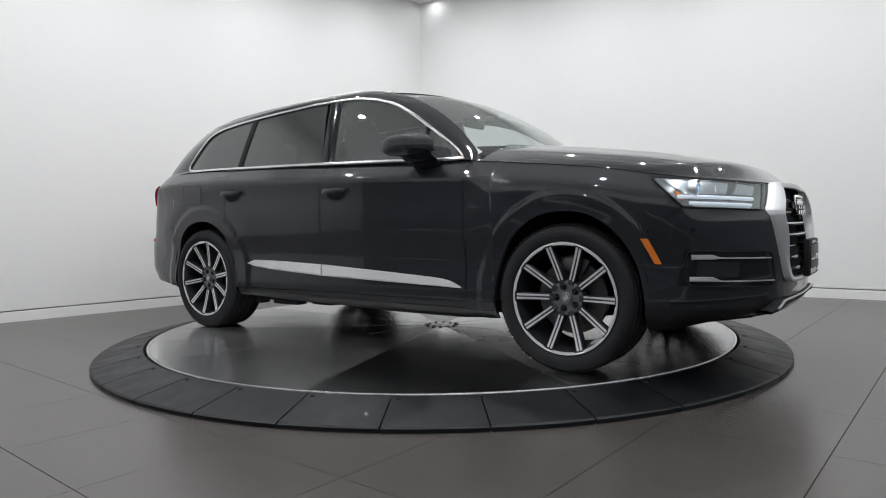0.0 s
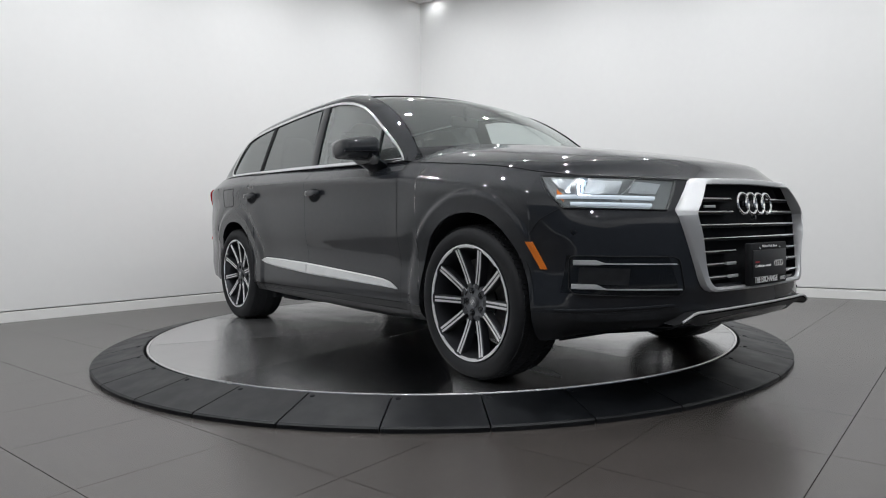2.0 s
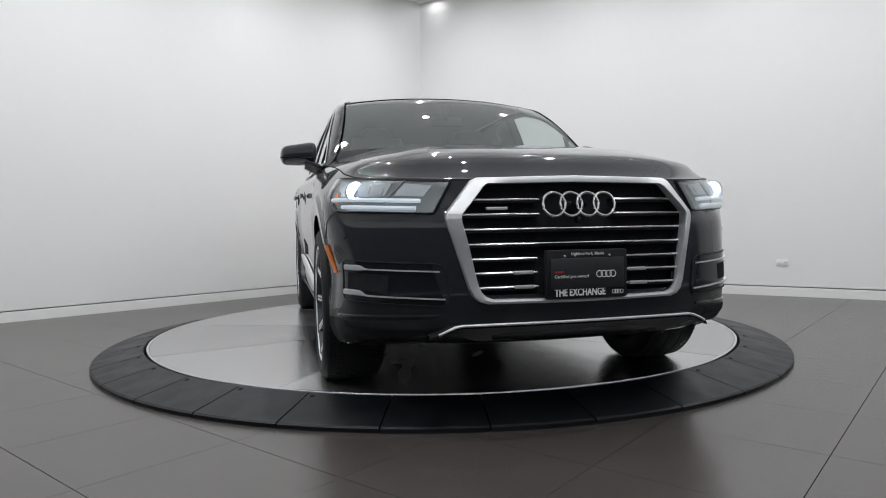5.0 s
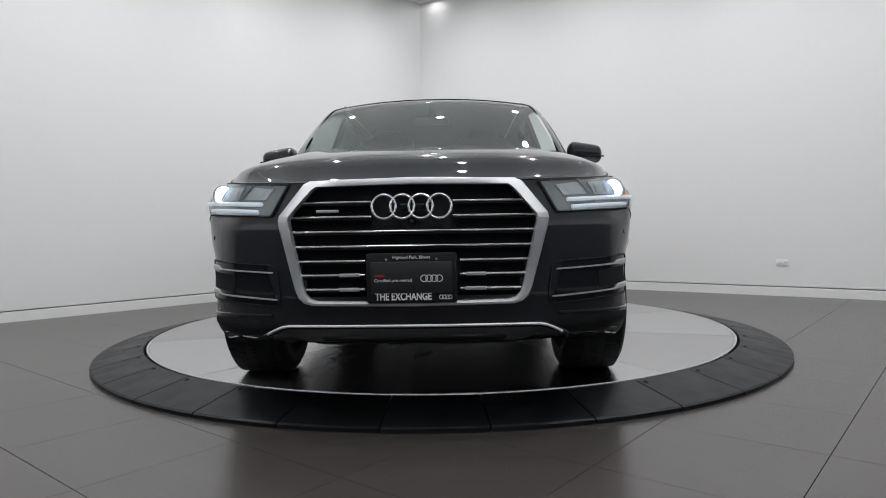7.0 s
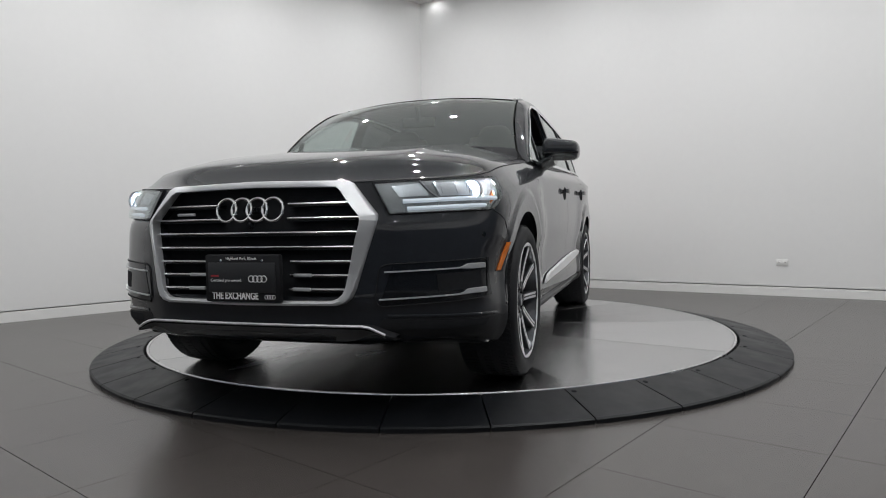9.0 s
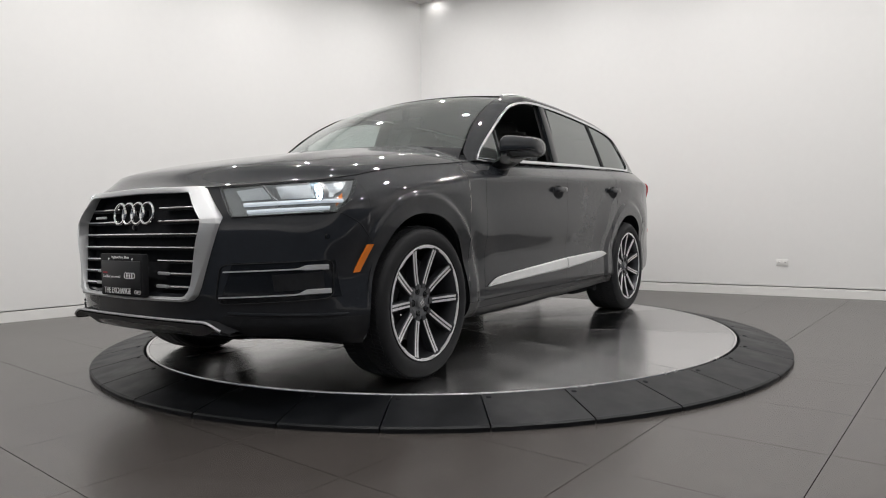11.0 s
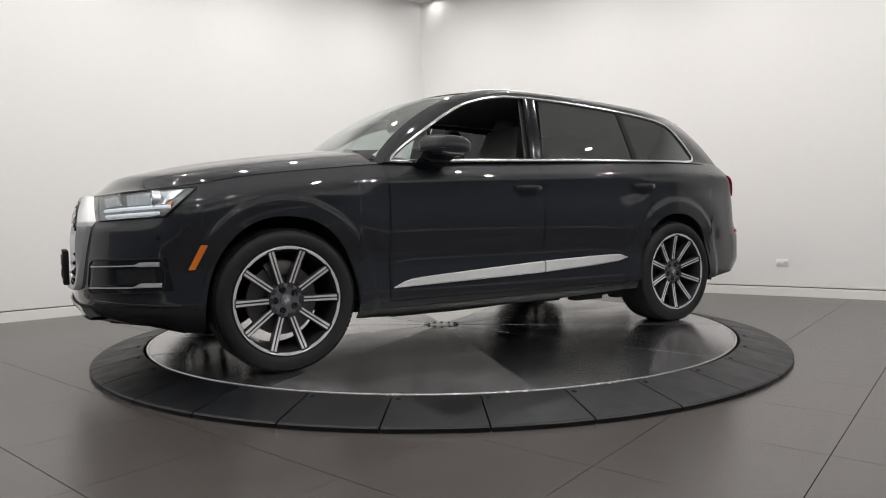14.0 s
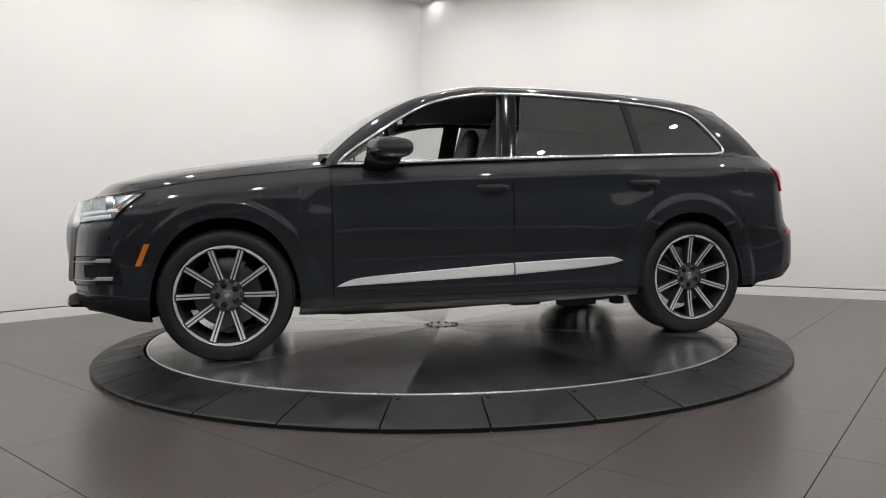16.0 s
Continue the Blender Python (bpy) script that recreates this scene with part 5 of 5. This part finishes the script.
part("exhaust_and_arms", bm, DARK, car)

for side in (1, -1):
    for x, long, drop in ((0.62, 0.46, 0.018), (-0.35, 0.20, 0.014), (-0.72, 0.26, 0.030), (-1.02, 0.07, 0.036)):
        bm = bmesh.new()
        box(bm, (x, 0.80 * side, 0.262 - drop), (long, 0.09, 0.05), 0.010)
        part("underbody_bracket", bm, DARK, car)

# ---- cabin ----
bm = bmesh.new()
box(bm, (-0.55, 0, 0.62), (2.9, 1.62, 0.60), 0.03)
part("cabin_floor", bm, DARK, car)
bm = bmesh.new()
rows = []
for k in range(13):
    y = -0.76 + 1.52 * k / 12
    rows.append([Vector((x, y, z + 0.012 * math.cos(y * 2))) for x, z in ((0.98, 1.14), (0.80, 1.165), (0.60, 1.150), (0.50, 1.09), (0.52, 0.95), (0.60, 0.80))])
grid_mesh(bm, rows)
part("dashboard", bm, LEATHER, car, "black dashboard")
bm = bmesh.new()
box(bm, (0.52, 0.36, 1.13), (0.10, 0.34, 0.07), 0.02)
part("instrument_hood", bm, LEATHER, car)
bm = bmesh.new()
m = Matrix.Translation((0.30, 0.37, 1.02)) @ Matrix.Rotation(radians(-25), 4, "Y")
tube(bm, [m @ Vector((0, 0.185 * math.cos(a), 0.185 * math.sin(a))) for a in [2 * math.pi * k / 40 for k in range(40)]], 0.016, 8, closed=True)
box(bm, (0.01, 0, 0), (0.05, 0.14, 0.11), 0.02, m)
box(bm, (0.01, 0, -0.01), (0.02, 0.34, 0.03), 0.008, m)
part("steering_wheel", bm, LEATHER, car)


def seat(x, y, wide, high=1.0):
    s = new("seat")
    s.parent = car
    bm = bmesh.new()
    box(bm, (x + 0.10, y, 0.86), (0.50, wide, 0.16), 0.05)
    part("cushion", bm, LEATHER, s)
    bm = bmesh.new()
    rows = []
    for k in range(13):
        t = k / 12
        hw = wide / 2 * (1 - 0.28 * t ** 2.5)
        cx, cz = x - 0.16 - 0.16 * t, 0.86 + 0.58 * t * high
        th = 0.075 * (1 - 0.4 * t)
        rows.append([Vector((cx + th * math.copysign(abs(math.cos(a)) ** 0.6, math.cos(a)), y + hw * math.copysign(abs(math.sin(a)) ** 0.5, math.sin(a)), cz)) for a in [2 * math.pi * i / 20 for i in range(20)]])
    V = grid_mesh(bm, rows, close_v=True)
    bm.faces.new(V[0]), bm.faces.new(V[-1])
    part("seat_back", bm, LEATHER, s)
    bm = bmesh.new()
    bmesh.ops.create_uvsphere(bm, u_segments=20, v_segments=12, radius=1, matrix=Matrix.Translation((x - 0.33, y, 1.43 + 0.11 * high - 0.11)) @ Matrix.Diagonal((0.055, 0.135, 0.10, 1)))
    for v in bm.verts:
        v.co.y = y + 0.135 * math.copysign(min(1, abs((v.co.y - y) / 0.135) ** 0.6), v.co.y - y)
    part("headrest", bm, LEATHER, s)


seat(-0.02, 0.38, 0.54)
seat(-0.02, -0.38, 0.54)
seat(-0.95, 0.42, 0.46, 0.92)
seat(-0.95, -0.05, 0.40, 0.88)
seat(-0.95, -0.48, 0.42, 0.92)
bm = bmesh.new()
rows = []
for e in gut[1:]:
    rows.append([Vector((e.x, (e.y - 0.02) * q, e.z - 0.025 + 0.04 * (1 - abs(q) ** 2.2))) for q in np.linspace(-1, 1, 13)])
grid_mesh(bm, rows)
part("headliner", bm, HEADLINER, car, "grey cloth headliner")
bm = bmesh.new()
box(bm, (0.36, 0, 1.475), (0.035, 0.24, 0.07), 0.015)
box(bm, (0.38, 0, 1.53), (0.04, 0.03, 0.10), 0.008)
part("rear_view_mirror", bm, MATT, car)
# inner faces of the posts
for side in (1, -1):
    bm = bmesh.new()
    rows = [[Vector((xb + (xt - xb) * t + dx, (flank_y(xb + (xt - xb) * t, 1.17 + 0.43 * t) - 0.03) * side, 1.15 + 0.46 * t)) for dx in (-0.07, 0.07)] for xb, xt in ((-0.22, -0.28),) for t in np.linspace(0, 1, 7)]
    grid_mesh(bm, rows)
    part("post_lining", bm, LEATHER, car)

# ---- floor ----
E1, E2 = Vector((0.637, 0.771, 0)), Vector((0.771, -0.637, 0))
S1, S2, O1, O2 = 0.5905, 0.6185, -0.606, 0.280
room = [CORNER, LEFT_END, FAR_END, RIGHT_END]


def inside(p, grow):
    for a, b in zip(room, room[1:] + room[:1]):
        d = (b - a).normalized()
        n = Vector((-d.y, d.x, 0))
        if n.dot(p - a) < -grow:
            return False
    return True


bm = bmesh.new()
bm.faces.new([bm.verts.new((p.x, p.y, -0.003)) for p in room])
bmesh.ops.solidify(bm, geom=bm.faces[:], thickness=0.1)
floor = tagged(part("floor", bm, GROUT, smooth=False), "grey square porcelain tiles with thin dark joints", "floor", kind="structure")
bm = bmesh.new()
g = 0.0012
a, b = S1 / 2 - g, S2 / 2 - g
rows = []
for k, (e, z) in enumerate(((0.0, -0.004), (0.0, -0.0012), (0.0003, 0.0))):
    rows.append([Vector((x * (a - e), y * (b - e), z)) for x, y in ((-1, -1), (1, -1), (1, 1), (-1, 1))])
V = grid_mesh(bm, rows, close_v=True)
bm.faces.new(V[-1])
tile_mesh = mesh_of("tile", bm, TILE, False)
rest = bmesh.new()
frame_m = Matrix((E1.to_4d(), E2.to_4d(), (0, 0, 1, 0), (0, 0, 0, 1))).transposed()
frame_m.col[3] = (0, 0, 0, 1)
frame_m.row[3] = (0, 0, 0, 1)
count = 0
for i in range(-22, 22):
    for j in range(-22, 22):
        c = E1 * (O1 + S1 * (i + 0.5)) + E2 * (O2 + S2 * (j + 0.5))
        if not inside(c, 0.31):
            continue
        far = c.length
        if far < 1.45:
            continue
        at = Matrix.Translation(c) @ frame_m
        if c.y > -4.6 and far < 6.3 and count < 300:
            o = new("tile", tile_mesh)
            o.parent = floor
            o.matrix_basis = at
            count += 1
        else:
            rest.faces.new([rest.verts.new(at @ Vector((x * a, y * b, 0))) for x, y in ((-1, -1), (1, -1), (1, 1), (-1, 1))])
if len(rest.faces):
    tagged(part("far_tiles", rest, TILE, floor, smooth=False), kind="stuff")


# ---- what moves ----
def motions():
    """The deck turns with the car on it."""
    walk(table, [(t, pose(0, 0, 0, 0, 0, a)) for t, a in TURN])
    rows = []
    for t, a in TURN:
        c, s = math.cos(radians(a)), math.sin(radians(a))
        rows.append((t, pose(c * CAR_OFF[0] - s * CAR_OFF[1], s * CAR_OFF[0] + c * CAR_OFF[1], DECK_Z, 0, 0, a)))
    walk(car, rows)


motions()
